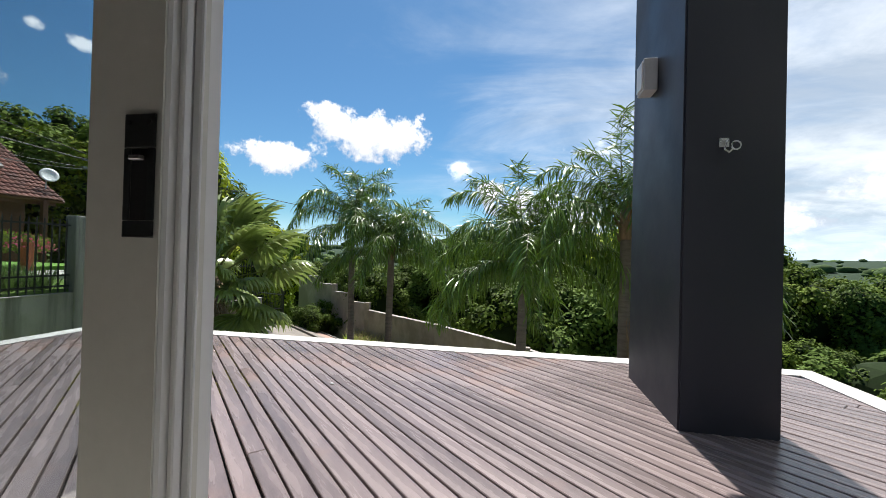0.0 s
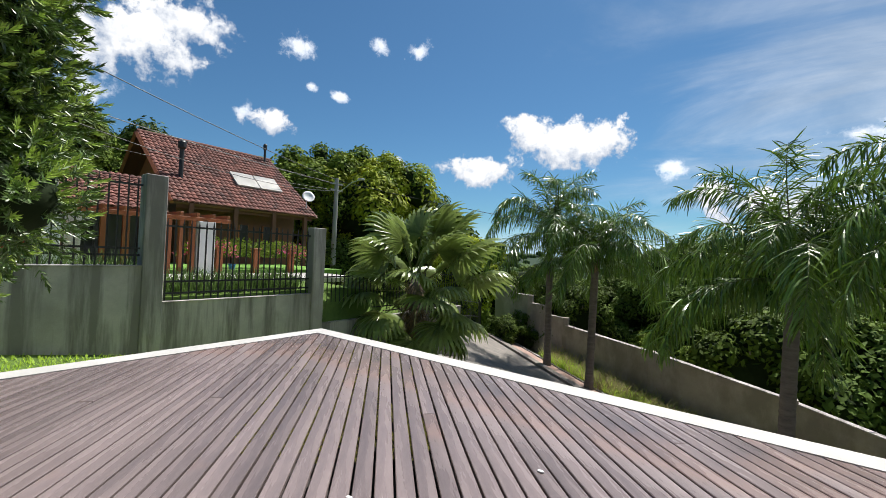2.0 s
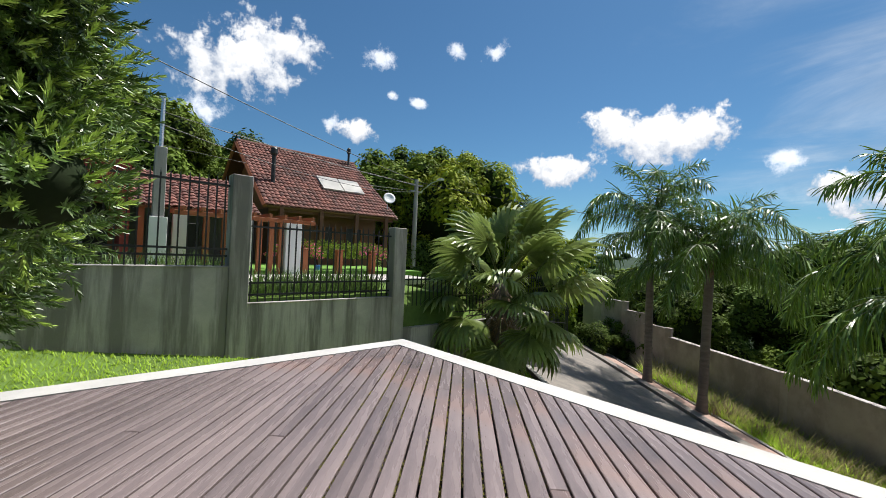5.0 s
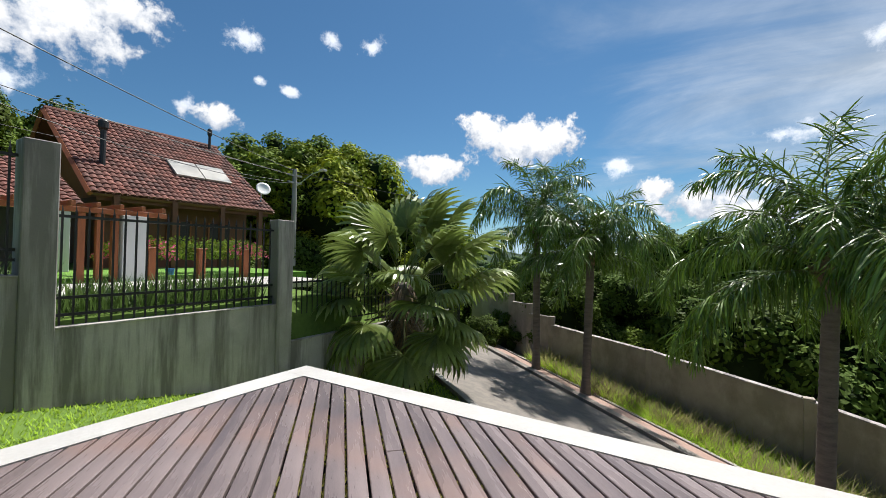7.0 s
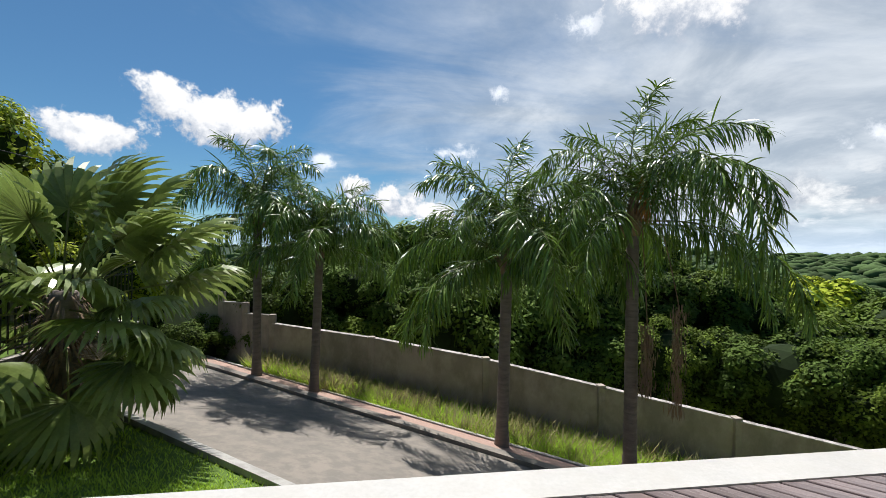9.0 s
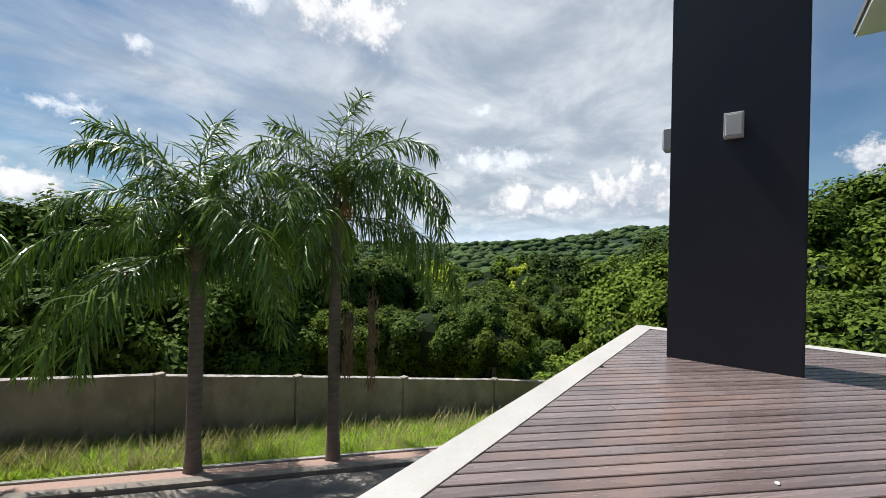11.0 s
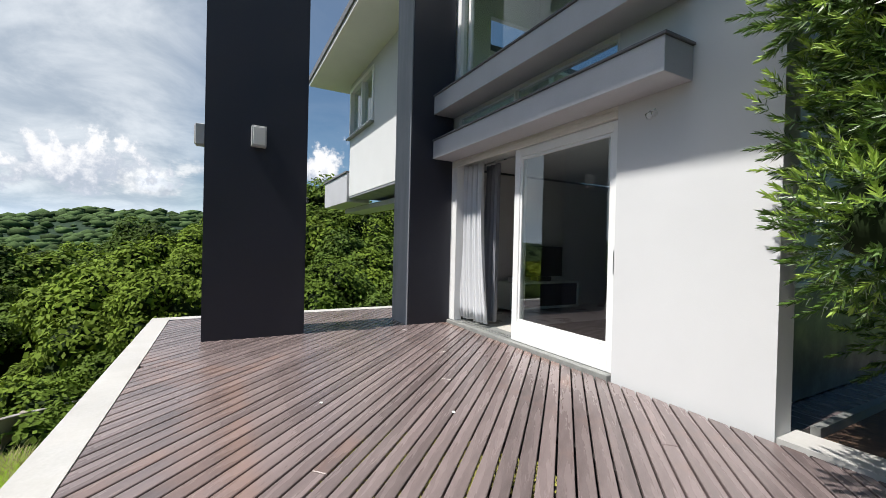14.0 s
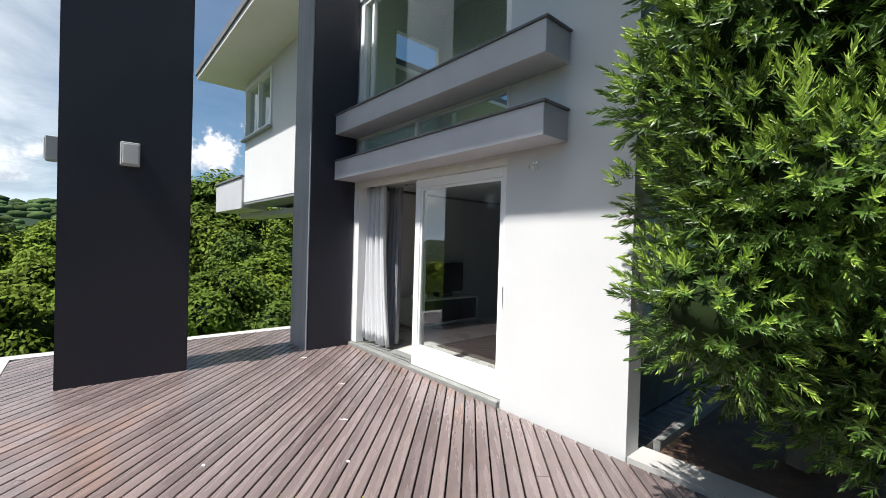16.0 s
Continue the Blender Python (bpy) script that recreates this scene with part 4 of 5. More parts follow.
def tile_field(name, parent, e0, e1, r0, r1, cols, rows):
    """Overlapping curved clay tiles between an eave line e0-e1 and a ridge line r0-r1."""
    e0, e1, r0, r1 = map(Vector, (e0, e1, r0, r1))
    nrm = (e1 - e0).cross(r0 - e0).normalized()
    if nrm.z < 0:
        nrm = -nrm
    vs, fs = [], []
    rr = random.Random(3)
    for j in range(rows):
        for i in range(cols):
            a0, a1 = i / cols, (i + 0.97) / cols
            b0, b1 = j / rows, (j + 1.12) / rows
            n = len(vs)
            jit = rr.uniform(-0.006, 0.006)
            for b, lift in ((b0, 0.060), (b1, 0.018)):
                for k, h in ((0, 0.0), (0.25, 0.035), (0.5, 0.045), (0.75, 0.035), (1, 0.0)):
                    a = a0 + (a1 - a0) * k
                    p = e0.lerp(e1, a).lerp(r0.lerp(r1, a), min(b, 1.01))
                    vs.append(p + nrm * (lift + h + jit))
            for k in range(4):
                fs.append((n + k, n + k + 1, n + 6 + k, n + 5 + k))
            m = len(vs)
            for k in range(5):
                vs.append(vs[n + k] - nrm * 0.03)
            for k in range(4):
                fs.append((m + k, m + k + 1, n + k + 1, n + k))
    me = bpy.data.meshes.new(name)
    me.from_pydata([tuple(v) for v in vs], [], fs)
    me.materials.append(M_rooftile)
    ob = new(name, me)
    ob.parent = parent
    return tagged(ob, "weathered red-brown clay roof tiles", kind="stuff")


M_rooftile = mat("weathered_clay_tile", (0.150, 0.060, 0.045), 0.85, 0.50, 0.9, 0.3, 40, island=0.55)
villa = thing("house", "timber house with a steep weathered red clay-tile roof", "house")
tile_field("roof_tiles", villa, (EX, HY0, EZ), (EX, HY1, EZ), (RX, HY0 - 0.1, RZ), (RX, HY1 - 0.4, RZ), 32, 20)
bm = bmesh.new()
v = [bm.verts.new(p) for p in ((EX, HY0, EZ), (EX, HY1, EZ), (RX, HY1 - 0.4, RZ), (RX, HY0 - 0.1, RZ), (-22.3, HY0, EZ), (-22.3, HY1, EZ))]
bm.faces.new((v[0], v[1], v[2], v[3])), bm.faces.new((v[3], v[2], v[5], v[4]))
r = part("roof", bm, M_woodwall, villa, "boarded roof deck")
r.modifiers.new("thickness", "SOLIDIFY").thickness = 0.10
part("ridge", tube(bmesh.new(), [(RX, HY0 - 0.12, RZ + 0.04), (RX, HY1 - 0.38, RZ + 0.04)], 0.10, 8), M_rooftile, villa)
for e in (EX, -22.3):
    bm = bmesh.new()
    tube(bm, [(e, HY0 - 0.03, EZ - 0.04), (RX, HY0 - 0.13, RZ - 0.04)], 0.09, 4)
    part("bargeboard", bm, M_wood, villa)
part("wall", boxes((-21.6, 13.95, 0.0, -15.0, 19.5, 2.8)), M_woodwall, villa)
bm = bmesh.new()
v = [bm.verts.new(p) for p in ((-21.6, 13.95, 2.801), (-14.5, 13.95, 2.801), (RX, 13.95, 5.86), (-21.6, 14.1, 2.801), (-14.5, 14.1, 2.801), (RX, 14.1, 5.86))]
for f in ((0, 1, 2), (5, 4, 3), (0, 3, 4, 1), (1, 4, 5, 2), (2, 5, 3, 0)):
    bm.faces.new([v[i] for i in f])
part("gable", bm, M_wood, villa, "orange-stained gable boarding")
for y in (14.1, 15.9, 17.7, 19.4):
    part("post", soft(boxes((-13.98, y - 0.09, 0.1, -13.80, y + 0.09, 2.80)), 0.006), M_woodwall, villa)
part("beam", boxes((-14.02, 13.6, 2.60, -13.99, 19.9, 2.74)), M_woodwall, villa)
for y in (14.9, 16.6, 18.2):
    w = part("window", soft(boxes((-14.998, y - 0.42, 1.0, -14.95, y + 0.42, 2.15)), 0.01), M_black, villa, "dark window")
    part("frame", boxes((-14.949, y - 0.46, 0.96, -14.93, y - 0.40, 2.19), (-14.949, y + 0.40, 0.96, -14.93, y + 0.46, 2.19), (-14.949, y - 0.03, 1.0, -14.93, y + 0.03, 2.15)), M_wood, w)
slope = (Vector((RX, 0, RZ)) - Vector((EX, 0, EZ)))


def on_roof(u, y, lift=0.0):
    n = Vector((-slope.z, 0, slope.x)).normalized()
    n = n if n.z > 0 else -n
    p = Vector((EX, y, EZ)) + slope * u + n * lift
    return p


for y0, y1, lab in ((16.55, 17.65, "bright reflecting panel"), (17.71, 18.85, "cream solar panel")):
    bm = bmesh.new()
    c = [on_roof(0.34, y0 + 0.0, 0.16), on_roof(0.34, y1, 0.16), on_roof(0.555, y1, 0.16), on_roof(0.555, y0, 0.16)]
    lo = [on_roof(0.34, y0, 0.08), on_roof(0.34, y1, 0.08), on_roof(0.555, y1, 0.08), on_roof(0.555, y0, 0.08)]
    a, b = [bm.verts.new(p) for p in c], [bm.verts.new(p) for p in lo]
    bm.faces.new(a), bm.faces.new(b[::-1])
    for k in range(4):
        bm.faces.new((a[k], a[(k + 1) % 4], b[(k + 1) % 4], b[k]))
    part("solar_panel", bm, M_panel, villa, lab)
for u, y, h, rad in ((0.34, 14.15, 1.25, 0.09), (0.93, 19.2, 0.7, 0.06)):
    p = on_roof(u, y)
    bm = bmesh.new()
    tube(bm, [p, p + Vector((0, 0, h))], rad, 10)
    ch = part("chimney", bm, M_black, villa, "black stove pipe")
    bm = bmesh.new()
    tube(bm, [p + Vector((0, 0, h + 0.002)), p + Vector((0, 0, h + 0.08)), p + Vector((0, 0, h + 0.3)), p + Vector((0, 0, h + 0.36))], [rad * 1.1, rad * 1.75, rad * 1.75, rad * 1.1], 12)
    part("cowl", bm, M_black, ch)

# low wing with carport on white columns
wing = thing("carport", "carport with a low clay-tile roof on white and timber posts", "carport")
tile_field("roof_tiles", wing, (-12.6, 4.0, 2.25), (-12.6, 12.9, 2.25), (-15.6, 4.0, 3.75), (-15.6, 12.9, 3.75), 40, 12)
bm = bmesh.new()
v = [bm.verts.new(p) for p in ((-12.6, 4.0, 2.25), (-12.6, 12.9, 2.25), (-15.6, 12.9, 3.75), (-15.6, 4.0, 3.75))]
bm.faces.new(v)
part("roof", bm, M_woodwall, wing).modifiers.new("thickness", "SOLIDIFY").thickness = 0.08
for y in (5.0, 7.6, 10.3, 12.4):
    part("column", soft(boxes((-12.95, y - 0.22, 0.1, -12.75, y + 0.22, 2.22)), 0.008), M_white, wing, "white column")
for y in (5.9, 6.7, 8.5, 9.2, 11.1, 11.7):
    part("post", soft(boxes((-12.9, y - 0.10, 0.1, -12.78, y + 0.10, 2.22)), 0.006), M_wood, wing)
part("wall", boxes((-16.2, 4.0, 0.1, -16.0, 12.9, 3.2)), M_inwall, wing)
for y in (6.5, 10.7):
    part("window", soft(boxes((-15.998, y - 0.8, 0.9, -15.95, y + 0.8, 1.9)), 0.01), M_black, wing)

garage = thing("garage", "red-painted garage with a dark open front", "garage")
part("wall", boxes((-13.5, 8.55, 0.0, -10.6, 8.75, 3.3)), M_redwall, garage)
part("wall", boxes((-10.8, 4.6, 2.5, -10.6, 8.548, 3.3)), M_redwall, garage)
part("wall", boxes((-13.5, 4.4, 0.0, -10.6, 4.598, 3.3)), M_redwall, garage)
part("roof", boxes((-13.5, 4.6, 3.0, -10.802, 8.548, 3.2)), M_inwall, garage)
# black sheet added in place of the shade inside the open garage
part("door", boxes((-13.4, 4.62, 0.02, -13.3, 8.54, 2.98)), M_black, garage, "black sheet for the shaded interior")
gp = thing("gate_pillar", "pale square pillar beside the red garage", "pillar")
part("base", soft(boxes((-9.7, 9.05, 0.0, -9.3, 9.45, 1.75)), 0.01), M_white, gp)
part("shaft", soft(boxes((-9.62, 9.12, 1.751, -9.38, 9.38, 3.6)), 0.01), M_pole, gp)
part("pipe", tube(bmesh.new(), [(-9.5, 9.25, 3.601), (-9.5, 9.25, 4.9)], 0.05, 8), M_chrome, gp)

# pergola with its white column, and the posts along the lawn
perg = thing("pergola", "low timber pergola with a white column at the garden edge", "pergola")
part("column", soft(boxes((-9.65, 12.62, 0.1, -9.35, 13.12, 1.86)), 0.008), M_white, perg, "white rendered column")
for y in (11.85, 12.2, 12.5):
    part("post", soft(boxes((-9.58, y - 0.07, 0.1, -9.44, y + 0.07, 1.86)), 0.005), M_wood, perg)
part("beam", soft(boxes((-9.62, 9.6, 1.862, -9.40, 13.6, 1.98)), 0.005), M_wood, perg)
for k in range(9):
    part("rafter", soft(boxes((-11.4, 9.75 + k * 0.45, 1.982, -9.1, 9.83 + k * 0.45, 2.09)), 0.004), M_wood, perg)
for y in (13.3, 14.55, 15.9):
    p = thing("garden_post", "orange-stained square timber post on the lawn edge", "post", "posts along the lawn")
    part("post", soft(boxes((-9.62, y - 0.10, 0.05, -9.38, y + 0.10, 1.05)), 0.008), M_wood, p)
    part("cap", soft(boxes((-9.65, y - 0.13, 1.051, -9.35, y + 0.13, 1.09)), 0.006), M_wood, p)
lawn = solid("lawn", boxes((-14.6, 11.0, 0.1, -9.7, 18.5, 0.335)), mat("bright_lawn", (0.12, 0.26, 0.03), 0.9, 0.25, 3, 0.5, 60), "bright green mown lawn before the timber house", "lawn", "structure")
path = solid("pavement", boxes((-9.2, 10.5, 0.1, -6.6, 17.0, 0.24)), M_tile, "pale paved path beside the lawn", "path", "structure")
bucket = solid("bucket", tube(bmesh.new(), [(-9.9, 13.95, 0.336), (-9.9, 13.95, 0.52)], [0.09, 0.12], 14), mat("blue_plastic", (0.03, 0.16, 0.42), 0.4), "small blue plastic bucket on the lawn", "bucket")

# ---- utility pole, lamp, dish and cables ----
pz = height(-16.5, 23.3)
pole = thing("utility_pole", "grey concrete utility pole with a street lamp arm", "utility pole")
part("pole", tube(bmesh.new(), [(-16.5, 23.3, pz - 0.5), (-16.5, 23.3, 5.65)], [0.19, 0.12], 12), M_pole, pole)
bm = bmesh.new()
tube(bm, [(-16.4, 23.35, 4.7), (-15.7, 23.8, 5.4), (-15.2, 24.1, 5.62)], 0.03, 6)
arm = part("lamp_arm", bm, M_chrome, pole)
part("lamp_head", soft(boxes((-15.35, 23.95, 5.56, -14.95, 24.25, 5.68)), 0.03, 2), M_plastic, arm)
for z in (5.3, 4.9):
    part("crossarm", boxes((-16.56, 22.85, z - 0.05, -16.44, 23.75, z + 0.05)), M_pole, pole)
dish = thing("satellite_dish", "pale round satellite dish at the end of the roof", "satellite dish")
bm = bmesh.new()
rings = []
for i in range(5):
    rr = 0.32 * i / 4
    rings.append([bm.verts.new((0.25 * rr * rr * 2.0, rr * math.cos(a * math.pi / 8), rr * math.sin(a * math.pi / 8))) for a in range(16)] if i else [bm.verts.new((0, 0, 0))])
for i in range(4):
    for a in range(16):
        b = (a + 1) % 16
        if i == 0:
            bm.faces.new((rings[0][0], rings[1][a], rings[1][b]))
        else:
            bm.faces.new((rings[i][a], rings[i + 1][a], rings[i + 1][b], rings[i][b]))
d = part("reflector", bm, M_frame, dish, smooth=True)
d.matrix_basis = pose(-14.2, 19.75, 3.86, 0, -25, -20)
d.modifiers.new("thickness", "SOLIDIFY").thickness = 0.015
part("mast", tube(bmesh.new(), [(-14.3, 19.72, 2.9), (-14.3, 19.72, 3.84)], 0.025, 6), M_chrome, dish)


def cable(a, b, sag, rad=0.012):
    a, b = Vector(a), Vector(b)
    pts = [a.lerp(b, t / 14) - Vector((0, 0, sag * 4 * (t / 14) * (1 - t / 14))) for t in range(15)]
    solid("cable", tube(bmesh.new(), pts, rad, 5), M_cable, "thin black overhead service cable", "cable", group="overhead cables")


cable((-16.5, 23.3, 5.55), (-8.2, -2.0, 8.6), 0.5, 0.018)
cable((-16.5, 22.9, 5.3), (-13.0, -2.0, 7.4), 0.5)
cable((-16.5, 23.6, 5.3), (-14.0, -2.0, 7.6), 0.5)
cable((-16.5, 23.0, 4.9), (-16.0, -2.0, 6.2), 0.6)
cable((-16.5, 23.3, 5.5), (12.0, 62.0, 3.2), 1.2, 0.02)
cable((-16.5, 23.5, 4.9), (-9.5, 9.25, 4.2), 0.5)

# ---- palms ----


def frond_mesh(rise, length, turn, seed, hang):
    """One feather leaf along +x from its root: an arching rib with plumes of leaflets that hang from it."""
    rr = random.Random(seed)
    lv = Leaves()
    p, n = Vector((0, 0, 0)), 24
    sway = rr.uniform(-0.25, 0.25)
    path = []
    for i in range(n + 1):
        path.append(p.copy())
        u = i / n
        ang = rise - turn * (0.25 * u + 0.75 * u * u * (1.55 - 0.55 * u))
        p = p + Vector((math.cos(ang), sway * u, math.sin(ang))) * (length / n)
    for i in range(n):
        w0 = 0.060 * (1 - i / n) ** 1.3 + 0.010
        d = (path[i + 1] - path[i]).normalized()
        lv.blade(path[i], d, (0, 1, 0), (path[i + 1] - path[i]).length * 1.9, w0, 0, 1)
        lv.blade(path[i] - Vector((0, 0, 0.01)), d, (-d.z, 0, d.x), (path[i + 1] - path[i]).length * 1.9, w0 * 0.8, 0, 1)
    m = 104
    for k in range(m):
        u = 0.12 + 0.88 * (k + rr.random()) / m
        i = min(n - 1, int(u * n))
        q = path[i].lerp(path[i + 1], u * n - i)
        d = (path[i + 1] - path[i]).normalized()
        up_v = d.cross(Vector((0, 1, 0))) * -1
        ln = length * (0.085 + 0.150 * math.sin(math.pi * min(1, u * 0.80 + 0.16)) ** 0.8)
        for s in (-1, 1):
            way = Vector((0, s, 0)) * rr.uniform(0.35, 1.0) + d * rr.uniform(0.25, 0.90) + up_v * rr.uniform(-0.8, 1.05)
            across = way.cross(Vector((0, 0, 1)) + ball_way(rr) * 0.9)
            lv.blade(q, way, across if across.length > 0.01 else (1, 0, 0), ln * rr.uniform(0.65, 1.2), 0.033, hang * rr.uniform(0.22, 1.5), 0, 4)
    return lv.mesh("frond", [M_frond, M_rachis])


FROND = [[frond_mesh(rise, ln, turn, 11 * a + b, hang) for b in range(3)] for a, (rise, ln, turn, hang) in enumerate(((1.42, 3.4, 1.35, 0.22), (1.22, 3.6, 2.0, 0.36), (0.95, 4.0, 2.40, 0.52), (0.60, 4.4, 2.30, 0.62), (0.12, 4.4, 1.65, 0.68)))]


def queen_palm(x, y, heart, scale, seed, fronds, label, bloom=False, rad=0.17):
    rr = random.Random(seed)
    z0 = yard(x, y)
    ob = thing("palm_tree", label, "palm tree", "feather palms along the driveway", at=(x, y, z0 - 0.15))
    h = heart - z0 + 0.15
    lean = Vector((rr.uniform(-0.12, 0.12), rr.uniform(-0.12, 0.12), 0))
    pts, rs = [], []
    n = int(h * 9)
    shaft = h - 0.9
    for i in range(n + 1):
        t = i / n
        pts.append(lean * t + Vector((0, 0, shaft * t)))
        rs.append(rad * (1.25 - 0.35 * min(1, t * 6) if t < 0.17 else 0.92 - 0.10 * t) * (1.035 if i % 2 else 0.975))
    part("trunk", tube(bmesh.new(), pts, rs, 14), M_trunk, ob, "ringed grey trunk", smooth=True)
    top = pts[-1]
    bm = bmesh.new()
    tube(bm, [top - Vector((0, 0, 0.05)), top + Vector((0, 0, 0.35)), top + Vector((0, 0, 0.95))], [rad * 0.95, rad * 1.15, rad * 0.55], 12)
    part("crownshaft", bm, M_boot, ob, smooth=True)
    for k in range(9):
        a = k * 2.4 + rr.random()
        bm = bmesh.new()
        q = Vector((math.cos(a), math.sin(a), 0))
        o = top + Vector((0, 0, rr.uniform(-0.15, 0.5)))
        tube(bm, [o + q * rad * 0.7, o + q * (rad + 0.05) + Vector((0, 0, 0.16)), o + q * (rad + 0.20) + Vector((0, 0, 0.34))], [0.075, 0.05, 0.018], 5)
        part("leaf_boot", bm, M_boot, ob)
    o = top + Vector((0, 0, 0.8))
    for k in range(fronds):
        t = k / (fronds - 1)
        level = min(4, int(t ** 0.70 * 5))
        a = k * 137.5 + rr.uniform(-18, 18)
        me = FROND[level][rr.randrange(3)]
        s = scale * rr.uniform(0.85, 1.1)
        piece("frond", me, ob, Matrix.Translation(o - Vector((0, 0, 0.55 * t))) @ pose(0, 0, 0, rr.uniform(-12, 12), rr.uniform(-7, 7), a) @ Matrix.Scale(s, 4))
    if bloom:
        for dx, dy, z_lo, z_hi, m, lab in ((0.16, -0.26, 0.25, 1.25, M_bloom, "orange flower cluster"), (0.80, -0.66, -4.4, -1.7, M_boot, "dry brown fruit cluster"), (0.12, -0.45, -3.9, -2.2, M_boot, "dry brown fruit cluster")):
            lv = Leaves()
            if z_lo < 0:
                way_pts = [top + Vector((dx * f, dy * f, 0.2 + 0.55 * math.sin(math.pi * min(1, f * 1.15)) + (z_hi - 0.2) * f ** 3)) for f in (0.1, 0.35, 0.6, 0.8, 0.95, 1.0)]
                for a, b in zip(way_pts, way_pts[1:]):
                    for ac in ((1, 0, 0), (0, 1, 0)):
                        lv.blade(a, b - a, ac, (b - a).length * 1.6, 0.035, 0, 0)
            for k in range(420):
                q = Vector((rr.gauss(0, 0.085), rr.gauss(0, 0.085), 0))
                lv.blade(top + Vector((dx, dy, rr.uniform(z_lo, z_hi))) + q, (rr.uniform(-0.25, 0.25), rr.uniform(-0.25, 0.25), -1 if z_lo < 0 else 1), ball_way(rr), 0.26, 0.026, 0.05)
            ob2 = new("inflorescence", lv.mesh("inflorescence", [m]))
            ob2.parent = ob
            tagged(ob2, lab)
    return ob


queen_palm(-3.05, 25.10, 2.9, 0.95, 21, 20, "tall feather palm with one upright plume and a ringed trunk")
queen_palm(-0.75, 23.80, 1.75, 0.86, 22, 26, "feather palm with dense hanging leaflets over the gravel bed")
queen_palm(5.05, 20.20, 1.45, 1.0, 23, 26, "drooping feather palm with a thick dark crown beside the driveway", rad=0.19)
queen_palm(7.90, 18.45, 2.55, 1.0, 24, 22, "tall feather palm with an orange flower cluster and arching leaves", True, 0.18)


def fan_mesh(seed, droop):
    """A pleated fan blade on a stalk along +x, with split hanging tips."""
    rr = random.Random(seed)
    lv = Leaves()
    stalk = 1.25
    for i in range(6):
        a = Vector((stalk * i / 6, 0, -droop * 0.10 * (i / 6) ** 2))
        for ac in ((0, 1, 0), (0, 0, 1)):
            lv.blade(a, (1, 0, -0.03 * i * droop), ac, stalk / 3.2, 0.030, 0, 1)
    hub = Vector((stalk, 0, -droop * 0.10))
    n = 46
    for k in range(n):
        a = -2.35 + 4.7 * (k + 0.5) / n
        ln = 0.95 * (0.72 + 0.28 * math.cos(a * 0.6)) * rr.uniform(0.93, 1.05)
        way = Vector((math.cos(a), math.sin(a), 0.05 + (0.06 if k % 2 else -0.06)))
        across = Vector((-math.sin(a), math.cos(a), 0.55 if k % 2 else -0.55))
        p, d = hub.copy(), way.normalized()
        m = len(lv.v)
        steps = 6
        for i in range(steps + 1):
            u = i / steps
            w = 0.012 + 0.090 * min(u, 0.55) / 0.55 * (1 if u < 0.55 else max(0, (1 - u) / 0.45) ** 0.8)
            if i < steps:
                lv.v += [p - across.normalized() * w / 2, p + across.normalized() * w / 2]
            else:
                lv.v.append(p)
            d = (d + Vector((0, 0, -(0.02 + (0.42 if u > 0.5 else 0.06) * droop * rr.uniform(0.7, 1.2))))).normalized()
            p = p + d * ln / steps
        for i in range(steps - 1):
            b = m + 2 * i
            lv.f.append((b, b + 1, b + 3, b + 2)), lv.m.append(0)
        b = m + 2 * (steps - 1)
        lv.f.append((b, b + 1, b + 2)), lv.m.append(0)
    return lv.mesh("fan_leaf", [M_fan, M_rachis])


FANS = [fan_mesh(31 + k, dr) for k, dr in enumerate((0.9, 1.4, 2.1))]


def fan_palm(x, y, heart, seed):
    rr = random.Random(seed)
    z0 = yard(x, y)
    ob = thing("fan_palm", "bushy fan palm with pleated glossy leaves and a fibrous trunk", "palm tree", at=(x, y, z0 - 0.1))
    h = heart - z0
    n = 18
    pts = [Vector((0.05 * math.sin(i * 0.4), 0, h * i / n)) for i in range(n + 1)]
    part("trunk", tube(bmesh.new(), pts, [0.27 - 0.09 * i / n + 0.02 * (i % 2) for i in range(n + 1)], 14), M_trunk, ob, smooth=True)
    lv = Leaves()
    for k in range(420):
        a, t = rr.uniform(0, 6.28), rr.random()
        q = Vector((math.cos(a), math.sin(a), 0))
        lv.blade(q * 0.22 + Vector((0, 0, h * (0.35 + 0.65 * t))), q + Vector((0, 0, rr.uniform(-1.6, 0.5))), (-q.y, q.x, 0), rr.uniform(0.2, 0.5), 0.035, 0.3)
    fb = new("fibre_skirt", lv.mesh("fibre_skirt", [M_boot]))
    fb.parent = ob
    for k in range(34):
        t = k / 33
        elev = 80 - 128 * t ** 0.85 + rr.uniform(-8, 8)
        a = k * 137.5 + rr.uniform(-15, 15)
        s = rr.uniform(1.05, 1.42)
        piece("fan_leaf", FANS[rr.randrange(3)], ob, Matrix.Translation((0, 0, h - 0.12 - 0.35 * t)) @ pose(0, 0, 0, 0, 0, a) @ pose(0, 0, 0, rr.uniform(-25, 25), -elev, 0) @ Matrix.Scale(s, 4))
    return ob


fan_palm(-3.60, 16.35, 0.45, 5)

# ---- podocarp tree beside the deck ----


